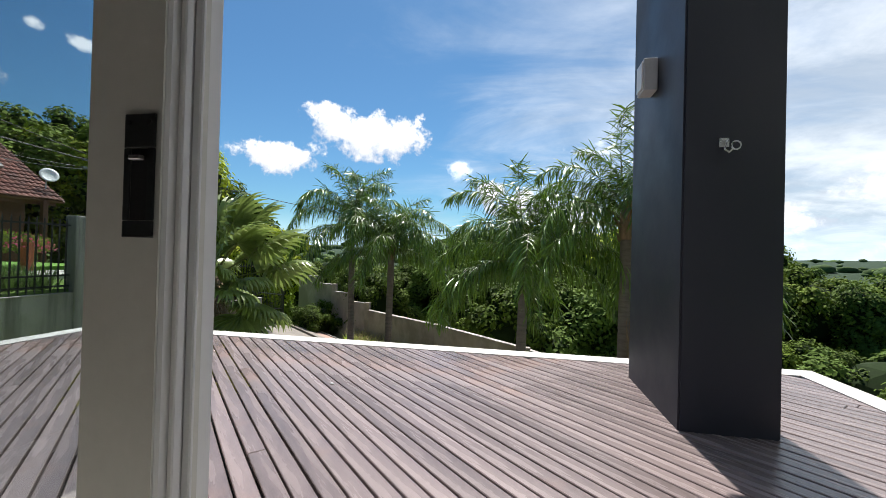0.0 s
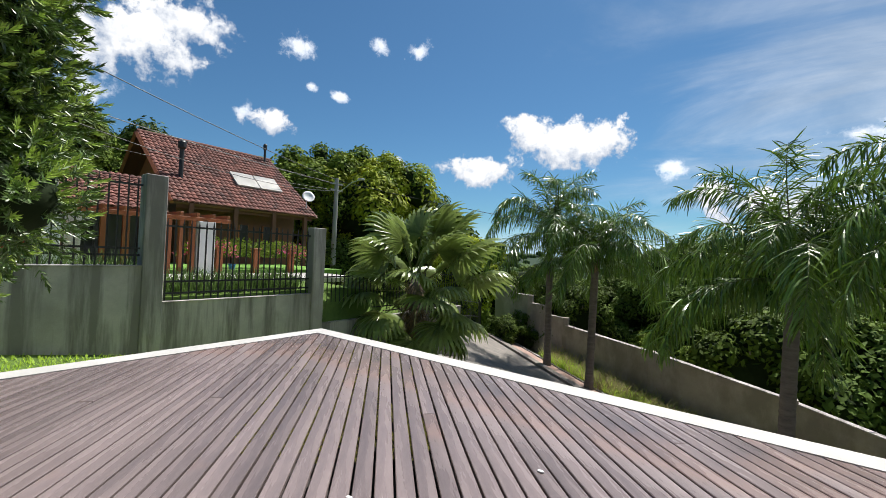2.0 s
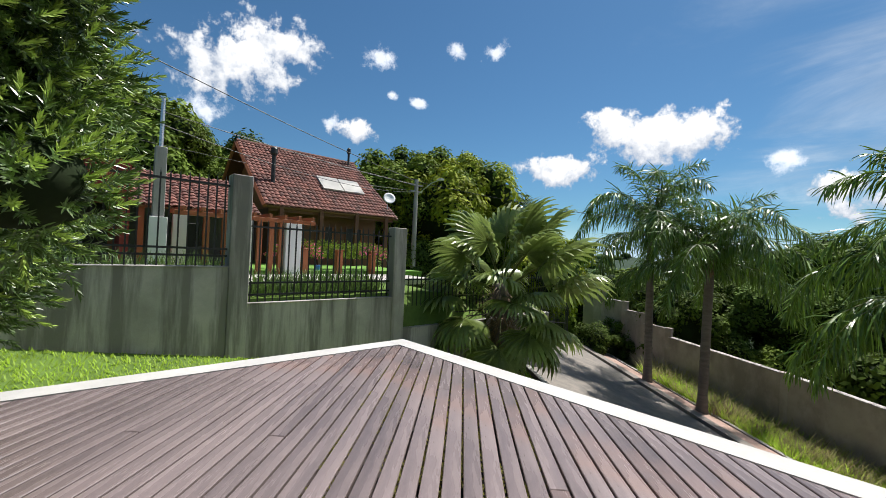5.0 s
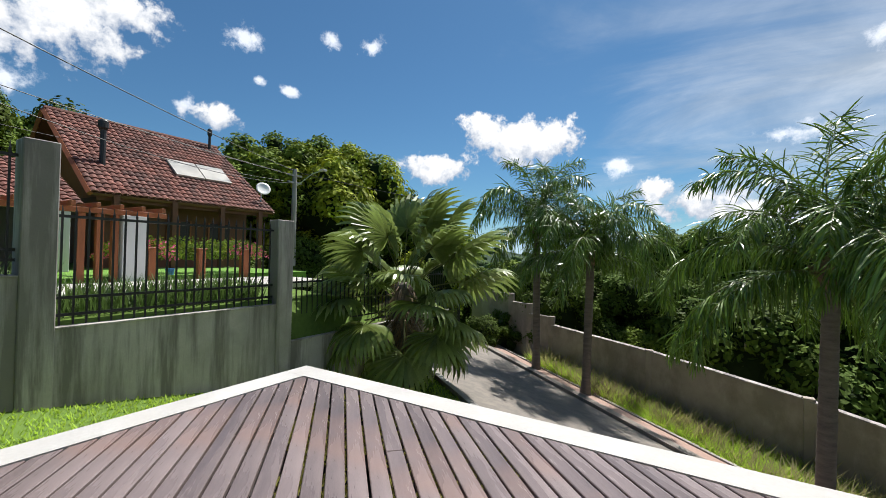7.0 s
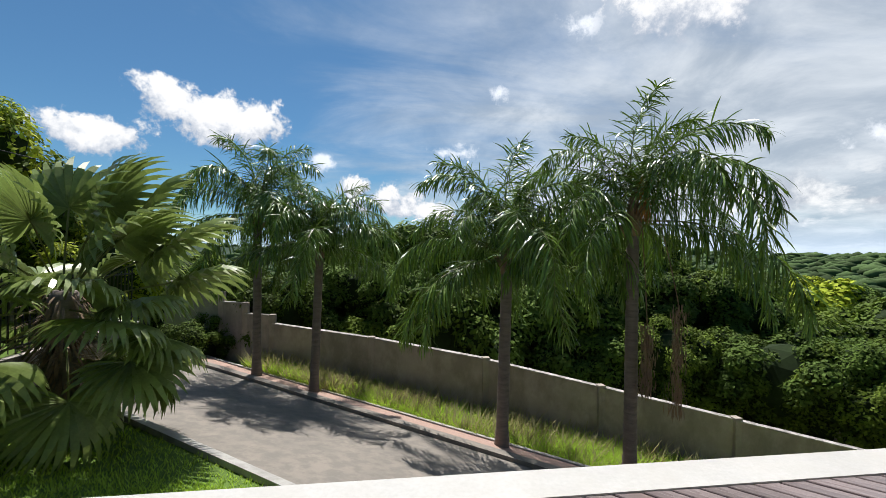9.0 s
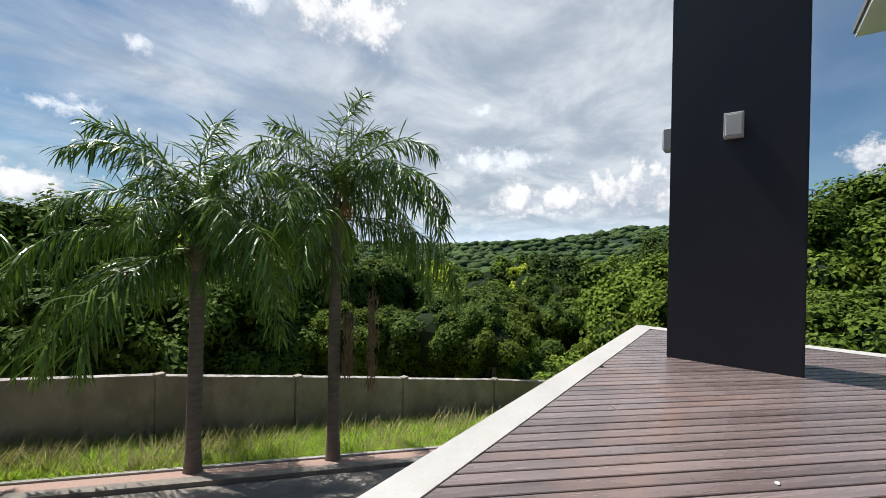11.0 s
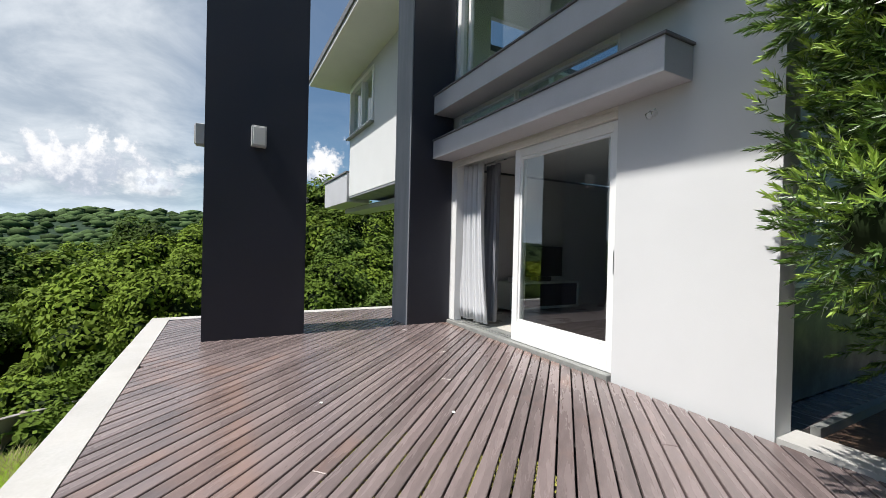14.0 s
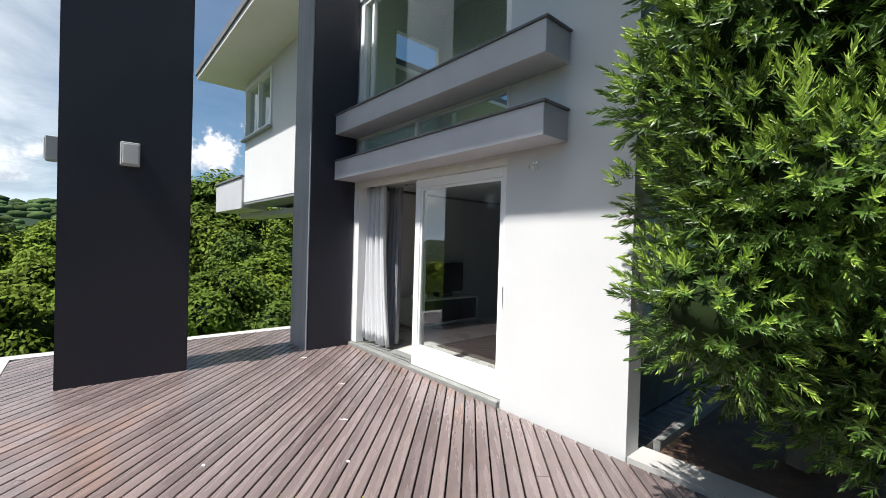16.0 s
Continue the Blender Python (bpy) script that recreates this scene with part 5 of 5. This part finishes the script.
def podocarp():
    rr = random.Random(9)
    ob = thing("conifer_tree", "dense dark green podocarp tree with bright shoots, young and sunlit", "tree", at=(0, 0, 0))
    C = Vector((0.0, 6.20, 2.75))
    for bx, by, tx, ty, r in ((0.74, 5.45, 0.5, 5.7, 0.12), (0.45, 5.25, 0.1, 5.6, 0.11), (-0.5, 5.3, -0.6, 5.7, 0.14)):
        pts = [(bx + (tx - bx) * t + 0.05 * math.sin(7 * t + bx), by + (ty - by) * t, -0.35 + 3.4 * t) for t in (0, 0.12, 0.3, 0.5, 0.75, 1)]
        part("trunk", tube(bmesh.new(), pts, [r * 1.3, r, r * 0.9, r * 0.75, r * 0.5, r * 0.2], 10), M_bark, ob, smooth=True)
    lv = Leaves()
    # lobes give the crown an uneven outline
    lobes = [(C, 1.15)]
    for k in range(72):
        w = ball_way(rr)
        w.z *= 1.15
        q = C + Vector((w.x * 1.45, w.y * 1.45, w.z * 2.15))
        if q.z < 0.75:
            q.z = 0.75 + rr.random() * 0.5
        q.x = min(q.x, 1.25 if q.y > 6.95 else 1.05)
        q.y = min(q.y, (7.38 if q.x > 0 else 7.15) if q.z > 1.3 else 7.0)
        lobes.append((q, rr.uniform(0.38, 0.72)))
    for k in range(18):
        z = 1.0 + 4.2 * (k + 0.5) / 18
        lobes.append((Vector((rr.uniform(0.70, 1.18 if z > 1.7 else 0.90), rr.uniform(7.05, 7.42) if z > 1.3 else rr.uniform(6.55, 7.0), z)), rr.uniform(0.30, 0.46)))
    for k in range(10):
        lobes.append((Vector((rr.uniform(-1.0, 0.6), rr.uniform(6.9, 7.2), 0.95 + 4.2 * (k + 0.5) / 10)), rr.uniform(0.36, 0.55)))
    for c, r in lobes[1:]:
        twigs = int(225 * r / 0.5)
        for _ in range(twigs):
            w = ball_way(rr)
            away = (c - C)
            w = (w + away.normalized() * 0.55 + Vector((0, 0, 0.25))).normalized()
            p = c + w * r * rr.uniform(0.35, 1.05) ** 0.8
            if p.z < 0.40 or (p.x > 1.50 and p.y < 6.82) or p.z > 5.8:
                continue
            # upward twigs mostly take the lime colour, so sunlit tops are painted in
            young = rr.random() < (0.78 if w.z > 0.10 else 0.22)
            tip = (w + Vector((0, 0, 0.30)) + ball_way(rr) * 0.25).normalized()
            u = tip.orthogonal().normalized()
            v = tip.cross(u)
            long = rr.uniform(0.08, 0.14)
            for k in range(24):
                a = k * 2.4
                f = k / 24
                out_v = (u * math.cos(a) + v * math.sin(a))
                way = out_v * (0.95 - 0.65 * f) + tip * (0.45 + 0.9 * f)
                lv.blade(p + tip * long * f, way, out_v.cross(tip), rr.uniform(0.040, 0.068) * (1 - 0.2 * f), 0.0100, 0.02, 1 if young and f > 0.25 else 0, 2)
    cr = new("crown", lv.mesh("crown", [M_needle, M_lit_shoot]))
    cr.parent = ob
    # dark shells in the lobes paint the crown's inner shade
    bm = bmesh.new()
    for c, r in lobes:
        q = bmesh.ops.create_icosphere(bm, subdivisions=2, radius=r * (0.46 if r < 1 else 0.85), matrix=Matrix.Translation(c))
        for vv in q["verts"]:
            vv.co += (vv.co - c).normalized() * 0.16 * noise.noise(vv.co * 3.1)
    part("shade_shells", bm, M_inner, ob, "dark shells painted for the shade inside the crown", smooth=True)
    return ob


podocarp()
soil = solid("planter_soil", boxes((DX0 - 1.2, 2.0, -0.5, 1.598, DY0 - 0.302, -0.09)), M_soil, "bare brown soil under the podocarp tree", "soil", "structure")

# ---- woods ----


def crown_mesh(seed, radius, leaves, size, mats, tall=1.0):
    rr = random.Random(seed)
    lobes = []
    for k in range(34):
        w = ball_way(rr)
        lobes.append((Vector((w.x, w.y, w.z * 0.8 * tall)) * radius * rr.uniform(0.50, 0.92), radius * rr.uniform(0.14, 0.30)))
    lv = Leaves()
    for _ in range(leaves):
        c, r = lobes[rr.randrange(len(lobes))]
        w = (ball_way(rr) + c.normalized() * 0.45 + Vector((0, 0, 0.40))).normalized()
        p = c + w * r * (1 + 0.30 * noise.noise(w * 3 + c)) * rr.uniform(0.82, 1.16)
        face = (w + Vector((0, 0, 0.5)) + ball_way(rr) * 0.75).normalized()
        a = face.cross(ball_way(rr)).normalized()
        lv.leaf(p, a + Vector((0, 0, -0.25)), a.cross(face), size * rr.uniform(0.7, 1.35), size * rr.uniform(0.45, 0.75), 0)
    # near-black balls within the lobes, coloured as the shade between leaves
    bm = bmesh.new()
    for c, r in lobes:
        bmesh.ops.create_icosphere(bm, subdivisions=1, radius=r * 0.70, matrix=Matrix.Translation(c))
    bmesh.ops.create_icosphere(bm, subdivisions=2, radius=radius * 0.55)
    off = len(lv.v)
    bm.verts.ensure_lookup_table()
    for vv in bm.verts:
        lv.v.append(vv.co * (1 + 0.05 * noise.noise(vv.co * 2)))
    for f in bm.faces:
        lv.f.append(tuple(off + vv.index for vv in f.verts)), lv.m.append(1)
    bm.free()
    return lv.mesh("crown", mats)


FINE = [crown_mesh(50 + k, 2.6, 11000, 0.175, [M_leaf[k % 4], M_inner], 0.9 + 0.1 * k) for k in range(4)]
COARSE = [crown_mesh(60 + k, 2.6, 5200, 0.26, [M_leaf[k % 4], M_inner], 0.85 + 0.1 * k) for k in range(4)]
bm = bmesh.new()
tube(bm, [(0, 0, -7), (0.1, 0, -3), (0.0, 0.1, -1.0), (0, 0, 0.5)], [0.26, 0.19, 0.15, 0.06], 8)
for k in range(5):
    a = k * 1.3
    tube(bm, [(0.05, 0, -1.6 + 0.25 * k), (0.7 * math.cos(a), 0.7 * math.sin(a), -0.8 + 0.25 * k), (1.5 * math.cos(a), 1.5 * math.sin(a), 0.1 + 0.2 * k)], [0.08, 0.05, 0.02], 6)
TRUNK = mesh_of("trunk", bm, M_bark, True)


def tree(x, y, top, size, variant, near, label, group):
    """A broadleaf tree whose crown ends at height top."""
    z = top - 2.35 * size
    ob = thing("tree", label, "tree", group, at=(x, y, z))
    ob.scale = (size, size, size)
    ob.rotation_euler = (0, 0, (x * 37.1 + y * 17.3) % 6.28)
    piece("trunk", TRUNK, ob)
    piece("crown", (FINE if near else COARSE)[variant], ob)


rr = random.Random(4)
EYE_X, EYE_Y = 1.5, 9.0


def wood_belt(az0, az1, r0, r1, el0, el1, n, size, near, variants, label, group):
    """Trees in a belt round the house; el: the slope under which their tops lie, seen from the deck."""
    for k in range(n):
        az = radians(az0 + (az1 - az0) * (k + rr.uniform(0.1, 0.9)) / n)
        u = rr.random()
        r = r0 + (r1 - r0) * u
        el = radians(el0 + (el1 - el0) * (0.5 * u + 0.5 * rr.random()))
        tree(EYE_X + r * math.sin(az), EYE_Y + r * math.cos(az), 1.2 + r * math.tan(el), size * rr.choice((0.7, 0.85, 1.0, 1.15, 1.4)), variants[rr.randrange(len(variants))], near, label, group)


wood_belt(-24, 62, 20.5, 23, -9.5, -5.5, 22, 0.75, True, (0, 1, 2), "leafy shrub showing above the yard wall", "shrubs behind the yard wall")
# behind the yard wall and down the slope to the east
wood_belt(-18, 36, 21, 27, -3, 1.5, 13, 1.15, True, (0, 2), "dark green broadleaf tree behind the yard wall", "trees behind the yard wall")
wood_belt(36, 92, 22, 29, -15, -7, 17, 1.1, True, (0, 1, 2), "leafy green broadleaf tree on the wooded slope", "trees on the slope")
wood_belt(34, 94, 30, 42, -8, -2.5, 20, 1.35, True, (0, 1, 2), "leafy green broadleaf tree on the wooded slope", "trees on the slope")
wood_belt(30, 96, 44, 70, -3.0, -0.6, 26, 1.9, False, (0, 1, 2, 3), "rounded green tree down in the valley", "valley trees")
wood_belt(78, 96, 26, 40, -3.0, 1.0, 8, 1.5, True, (0, 1), "tall green tree above the wooded slope", "trees on the slope")
wood_belt(93, 112, 17, 24, -7, 5, 14, 1.25, True, (0, 1, 2), "dense green tree beside the upper house wing", "trees beside the house")
wood_belt(94, 116, 24, 32, 4, 10, 9, 1.5, True, (0, 1), "tall dense green tree beside the upper house wing", "trees beside the house")
wood_belt(-8, 34, 34, 60, 0.0, 4.0, 12, 1.7, False, (0, 1, 2), "round-topped green tree beyond the yard", "valley trees")
wood_belt(8, 26, 25, 31, 1.5, 5.5, 8, 1.35, True, (1, 3, 0), "tall bright green broadleaf tree behind the palms", "trees behind the yard wall")
wood_belt(-4, 5, 26, 31, 3.5, 6.0, 3, 1.3, True, (0, 2), "tall round-topped dark green tree behind the palms", "trees behind the yard wall")
# behind the neighbour's house
wood_belt(-58, -44, 29, 33, 12.5, 18, 8, 1.5, True, (3, 1), "big yellow-green tree behind the timber house", "trees behind the timber house")
wood_belt(-66, -40, 33, 42, 8, 13.5, 9, 1.8, True, (0, 3), "big leafy tree behind the timber house", "trees behind the timber house")
wood_belt(-43, -30, 30, 40, 2, 6.5, 5, 1.3, True, (1, 3), "leafy green street tree beyond the fan palm", "street trees")
wood_belt(-100, -84, 25, 30, 14, 22, 9, 1.6, True, (0, 1, 2), "dense green tree on the hill behind the carport", "hill trees")
wood_belt(-87, -72, 27, 34, 9, 16, 10, 1.5, True, (0, 1, 2), "dense green tree on the hill behind the carport", "hill trees")
wood_belt(-66, -44, 24, 27, -2, 5, 6, 1.3, True, (0, 2), "dark green tree behind the lawn", "trees behind the timber house")
wood_belt(-40, -20, 36, 50, -2, 2.5, 7, 1.4, False, (0, 1), "far green tree beyond the gate", "street trees")

wood_belt(80, 94, 33, 46, 0.5, 4.2, 8, 1.6, True, (0, 1, 2), "tall green tree above the wooded slope", "trees on the slope")
wood_belt(63, 81, 52, 80, -1.2, 0.9, 10, 2.0, False, (0, 1, 2), "rounded green tree down in the valley", "valley trees")

wood_belt(26, 46, 26, 36, -3.0, 0.8, 8, 1.15, True, (1, 0, 2), "light green tree beyond the palms", "trees behind the yard wall")
wood_belt(31, 36, 25, 28, 3.0, 4.4, 2, 0.8, True, (1,), "slender light green tree beyond the palms", "trees behind the yard wall")


def far_woods():
    """Small rounded crowns over the valley, as one mass."""
    q = random.Random(77)
    shapes = []
    for cuts in (2, 1):
        bm = bmesh.new()
        bmesh.ops.create_icosphere(bm, subdivisions=cuts, radius=1)
        bm.verts.ensure_lookup_table()
        shapes.append(([v.co.copy() for v in bm.verts], [tuple(v.index for v in f.verts) for f in bm.faces]))
        bm.free()
    vs, fs = [], []
    for k in range(7500):
        az = radians(q.uniform(-60, 118) if k % 3 == 0 else q.uniform(40, 112))
        r = 58 * math.exp(q.random() * 3.55)
        ico, tri = shapes[0 if r < 200 else 1]
        x, y = EYE_X + r * math.sin(az), EYE_Y + r * math.cos(az)
        s = (2.0 + 0.0055 * r) * q.uniform(0.5, 1.7)
        c = Vector((x, y, height(x, y) + s * 0.4))
        n = len(vs)
        seed = Vector((q.uniform(0, 50), q.uniform(0, 50), 0))
        for v in ico:
            w = v * (1 + 0.55 * noise.noise(v * 1.9 + seed) + 0.3 * noise.noise(v * 4.5 + seed))
            vs.append((c.x + w.x * s * 1.4, c.y + w.y * s * 1.4, c.z + w.z * s * 0.75))
        fs += [tuple(n + i for i in f) for f in tri]
    me = bpy.data.meshes.new("far_woods")
    me.from_pydata(vs, [], fs)
    me.polygons.foreach_set("use_smooth", [True] * len(fs))
    canopy_mat = mat("far_canopy", (0.058, 0.092, 0.032), 0.9, 0.50, 0.25, 0.9, 2.2, island=0.5)
    canopy_mat.node_tree.nodes["Principled BSDF"].inputs["Specular IOR Level"].default_value = 0.1
    me.materials.append(canopy_mat)
    tagged(new("far_woods", me), "wooded valley of rounded green crowns to the horizon", "woods", kind="stuff")


far_woods()

# ---- garden bushes along the fence and lawn ----


def bush(x, y, z, r, n, material, label, flowers=None):
    q = random.Random(int(x * 91 + y * 57))
    lv = Leaves()
    for _ in range(n):
        w = ball_way(q)
        p = Vector((x, y, z)) + Vector((w.x * r, w.y * r * 1.5, abs(w.z) * r * 0.9)) * q.uniform(0.5, 1.05)
        a = ball_way(q)
        lv.leaf(p, a, a.orthogonal(), 0.10, 0.06, 1 if flowers and q.random() < 0.6 and w.z > -0.2 else 0)
    ob = new("bush", lv.mesh("bush", [material, flowers or material]))
    tagged(ob, label, "bush", "flower bushes along the lawn")


for y, fl in ((12.85, M_pink), (13.6, None), (14.2, None), (14.9, None), (15.5, None), (16.1, M_pink)):
    bush(-10.6 + 0.3 * math.sin(y * 3), y + 0.5, 0.80, 0.66, 900, M_hedge, "pink-flowered bush beside the lawn" if fl else "leafy green bush beside the lawn", fl)
for y, fl in ((13.3, M_pink), (16.0, M_pink)):
    bush(-9.75, y + 0.1, 0.95, 0.40, 420, M_hedge, "pink-flowered bush round a garden post", fl)

# tufts behind the fence
lv = Leaves()
for k in range(5200):
    y = rr.uniform(3.5, 13.1)
    x = rr.uniform(-5.3, -4.55)
    base = 0.1 if y < 9.9 else -0.02
    a = rr.uniform(0, 6.28)
    lv.blade((x, y, base), (0.35 * math.cos(a), 0.35 * math.sin(a), 1), (math.sin(a), -math.cos(a), 0), rr.uniform(0.30, 0.80) * (1.0 if y > 9.9 else 1.25), 0.022, 0.12, 0, 3)
tagged(new("lily_border", lv.mesh("lily_border", [mat("strap_leaf", (0.12, 0.19, 0.05), 0.45, 0.4, 2, 0, 20, see=0.25, island=0.5)])), "strap-leaved border plants behind the iron fence", "border plants", kind="stuff")

# ---- grass ----


def grass(name, count, where, lo, hi, material, label, dry=None, tall=0.0):
    q = random.Random(count)
    lv = Leaves()
    for _ in range(count):
        x, y = where(q)
        a = q.uniform(0, 6.28)
        h = q.uniform(lo, hi)
        if tall:
            h *= 0.6 + tall * max(0, 1 - (27.5 - 0.465 * (x + 3.2) - y) / 3.2)
        sl = 1 if dry and q.random() < 0.12 + 0.5 * max(0, noise.noise((x * 0.4, y * 0.4, 2))) else 0
        lv.blade((x, y, height(x, y) - 0.02), (0.5 * math.cos(a), 0.5 * math.sin(a), 1), (math.sin(a), -math.cos(a), 0), h * (1.5 if sl else 1), 0.012 + 0.03 * h, 0.22, sl, 2)
    ob = new(name, lv.mesh(name, [material, dry or material]))
    return tagged(ob, label, "grass", kind="stuff")


def by_wall(q):
    return q.uniform(-4.15, -0.7), q.uniform(4.0, 15.5)


def verge(q):
    t, s = q.random(), q.random()
    p = (DR0 + out * 1.55).lerp(DR1 + out * 1.55, 0.12 + 0.88 * t)
    wall_y = 27.5 - 0.465 * (p.x + 3.2)
    p2 = p + out * s * max(0.3, (wall_y - p.y) * 0.80)
    return p2.x, p2.y


def front(q):
    while True:
        x, y = q.uniform(-4.1, 3), q.uniform(10.9, 19)
        p = CL0 + (CL1 - CL0) * ((x - CL0.x) / (CL1.x - CL0.x))
        if y < p.y - 0.3:
            return x, y


DRY = ((-0.2, 24.9, 0.9), (0.9, 24.6, 0.8), (2.1, 23.9, 0.9), (2.9, 23.4, 0.7))
grass("lawn_grass", 26000, by_wall, 0.05, 0.13, M_blade, "short bright lawn grass below the concrete wall")
grass("verge_grass", 52000, verge, 0.25, 0.62, M_blade, "tall unmown grass with dry seed heads along the yard wall", M_dryblade, 1.1)
grass("front_grass", 14000, front, 0.05, 0.14, M_blade, "short lawn grass between the deck and the driveway")



def dry_clump(x, y, r, n, label):
    q = random.Random(int(100 * x))
    lv = Leaves()
    for _ in range(n):
        a, d = q.uniform(0, 6.28), r * math.sqrt(q.random())
        px, py = x + d * math.cos(a), y + d * math.sin(a)
        b = q.uniform(0, 6.28)
        lv.blade((px, py, height(px, py) - 0.02), (0.45 * math.cos(b), 0.45 * math.sin(b), 1), (math.sin(b), -math.cos(b), 0), q.uniform(0.4, 0.95) * (1.15 - 0.5 * d / r), 0.020, 0.16, 1 if q.random() < 0.3 else 0, 3)
    tagged(new("dry_shrub", lv.mesh("dry_shrub", [mat("brown_weed", (0.20, 0.15, 0.085), 0.8, 0.4, 2, 0, 20, see=0.2, island=0.5), M_blade])), label, "shrub", "dry weeds on the verge")


for x, y, r in DRY:
    dry_clump(x, y, r, 1500, "tall dry brown weeds on the grass verge")

# ---- deck boards, diagonal ----


def clip(poly, a, b, c):
    """Keeps the part of a flat outline where a*x + b*y <= c."""
    res = []
    for i, p in enumerate(poly):
        q = poly[(i + 1) % len(poly)]
        dp, dq = a * p[0] + b * p[1] - c, a * q[0] + b * q[1] - c
        if dp <= 0:
            res.append(p)
        if (dp < 0) != (dq < 0) and abs(dp - dq) > 1e-9:
            t = dp / (dp - dq)
            res.append((p[0] + (q[0] - p[0]) * t, p[1] + (q[1] - p[1]) * t))
    return res


PITCH, GAP, PHASE = 0.104, 0.013, 0.087
s2 = math.sqrt(0.5)
q = random.Random(12)
k0, k1 = int((DX0 + DY0) * s2 / PITCH) - 2, int((DX1 + DY1) * s2 / PITCH) + 2
for k in range(k0, k1):
    c0, c1 = PHASE + k * PITCH + GAP / 2, PHASE + (k + 1) * PITCH - GAP / 2
    ends = [-40.0] + ([q.uniform(-3, 7)] if q.random() < 0.4 else []) + [40.0]
    for e0, e1 in zip(ends, ends[1:]):
        poly = []
        for along, cr in ((e0 + 0.003, c0), (e0 + 0.003, c1), (e1 - 0.003, c1), (e1 - 0.003, c0)):
            poly.append((-s2 * along + s2 * cr, s2 * along + s2 * cr))
        for a, b, c in ((1, 0, DX1 - BW - 0.004), (-1, 0, -(DX0 + BW + 0.004)), (0, 1, DY1 - BW - 0.004), (0, -1, -(DY0 + 0.054))):
            poly = clip(poly, a, b, c)
            if len(poly) < 3:
                break
        if len(poly) < 3:
            continue
        mid_p = Vector((sum(p[0] for p in poly) / len(poly), sum(p[1] for p in poly) / len(poly)))
        loc = [(s2 * (-(x - mid_p.x) + (y - mid_p.y)), -s2 * ((x - mid_p.x) + (y - mid_p.y))) for x, y in poly]
        area = sum(a[0] * b[1] - b[0] * a[1] for a, b in zip(loc, loc[1:] + loc[:1])) / 2
        if abs(area) < 0.004:
            continue
        if area < 0:
            loc = loc[::-1]
        bm = bmesh.new()
        cx, cy = sum(p[0] for p in loc) / len(loc), sum(p[1] for p in loc) / len(loc)
        lo = [bm.verts.new((x, y, -0.026)) for x, y in loc]
        hi0 = [bm.verts.new((x, y, -0.004)) for x, y in loc]
        hi1 = [bm.verts.new((x - math.copysign(min(0.004, abs(x - cx)), x - cx), y - math.copysign(0.004, y - cy), 0.0)) for x, y in loc]
        n = len(loc)
        bm.faces.new(hi1)
        for i in range(n):
            j = (i + 1) % n
            bm.faces.new((lo[i], lo[j], hi0[j], hi0[i])), bm.faces.new((hi0[i], hi0[j], hi1[j], hi1[i]))
        ob = part("plank", bm, M_plank, deck)
        ob.matrix_basis = Matrix.Translation((mid_p.x, mid_p.y, q.uniform(-0.0015, 0.0015))) @ pose(0, 0, 0, 0, 0, 135)
tagged(deck, "", "deck")
deck_joists = bmesh.new()
for k in range(9):
    y = DY0 + 0.25 + k * 0.47
    box(deck_joists, DX0 + BW, y, -0.0745, DX1 - BW, y + 0.05, -0.027)
part("joists", deck_joists, M_under, deck)
moss = Leaves()
for k in range(int(7.2 / PITCH), int(8.5 / PITCH)):
    cr = PHASE + k * PITCH
    for _ in range(9):
        a0 = q.uniform(4.2, 7.0)
        for _ in range(q.randrange(15, 60)):
            al = a0 + q.uniform(0, 0.35)
            x, y = -s2 * al + s2 * cr, s2 * al + s2 * cr
            if 0.0 < x < 3.4 and y < DY1 - BW - 0.05:
                w = ball_way(q)
                moss.leaf((x, y, -0.020), (w.x, w.y, 0.9), w.orthogonal(), 0.016, 0.010)
tagged(new("moss", moss.mesh("moss", [mat("yellow_moss", (0.26, 0.25, 0.05), 0.9, 0.4, 8, 0, 40, island=0.5)])), "yellow-green moss growing in the deck joints", "moss", kind="stuff")
fleck = bmesh.new()
for x, y in ((3.47, 9.22), (2.9, 8.4)):
    bmesh.ops.create_icosphere(fleck, subdivisions=1, radius=0.014, matrix=Matrix.Translation((x, y, 0.006)) @ Matrix.Diagonal((1.6, 1, 0.4, 1)))
solid("debris", fleck, M_white, "tiny white specks of grit lying on the deck", "debris", kind="stuff")
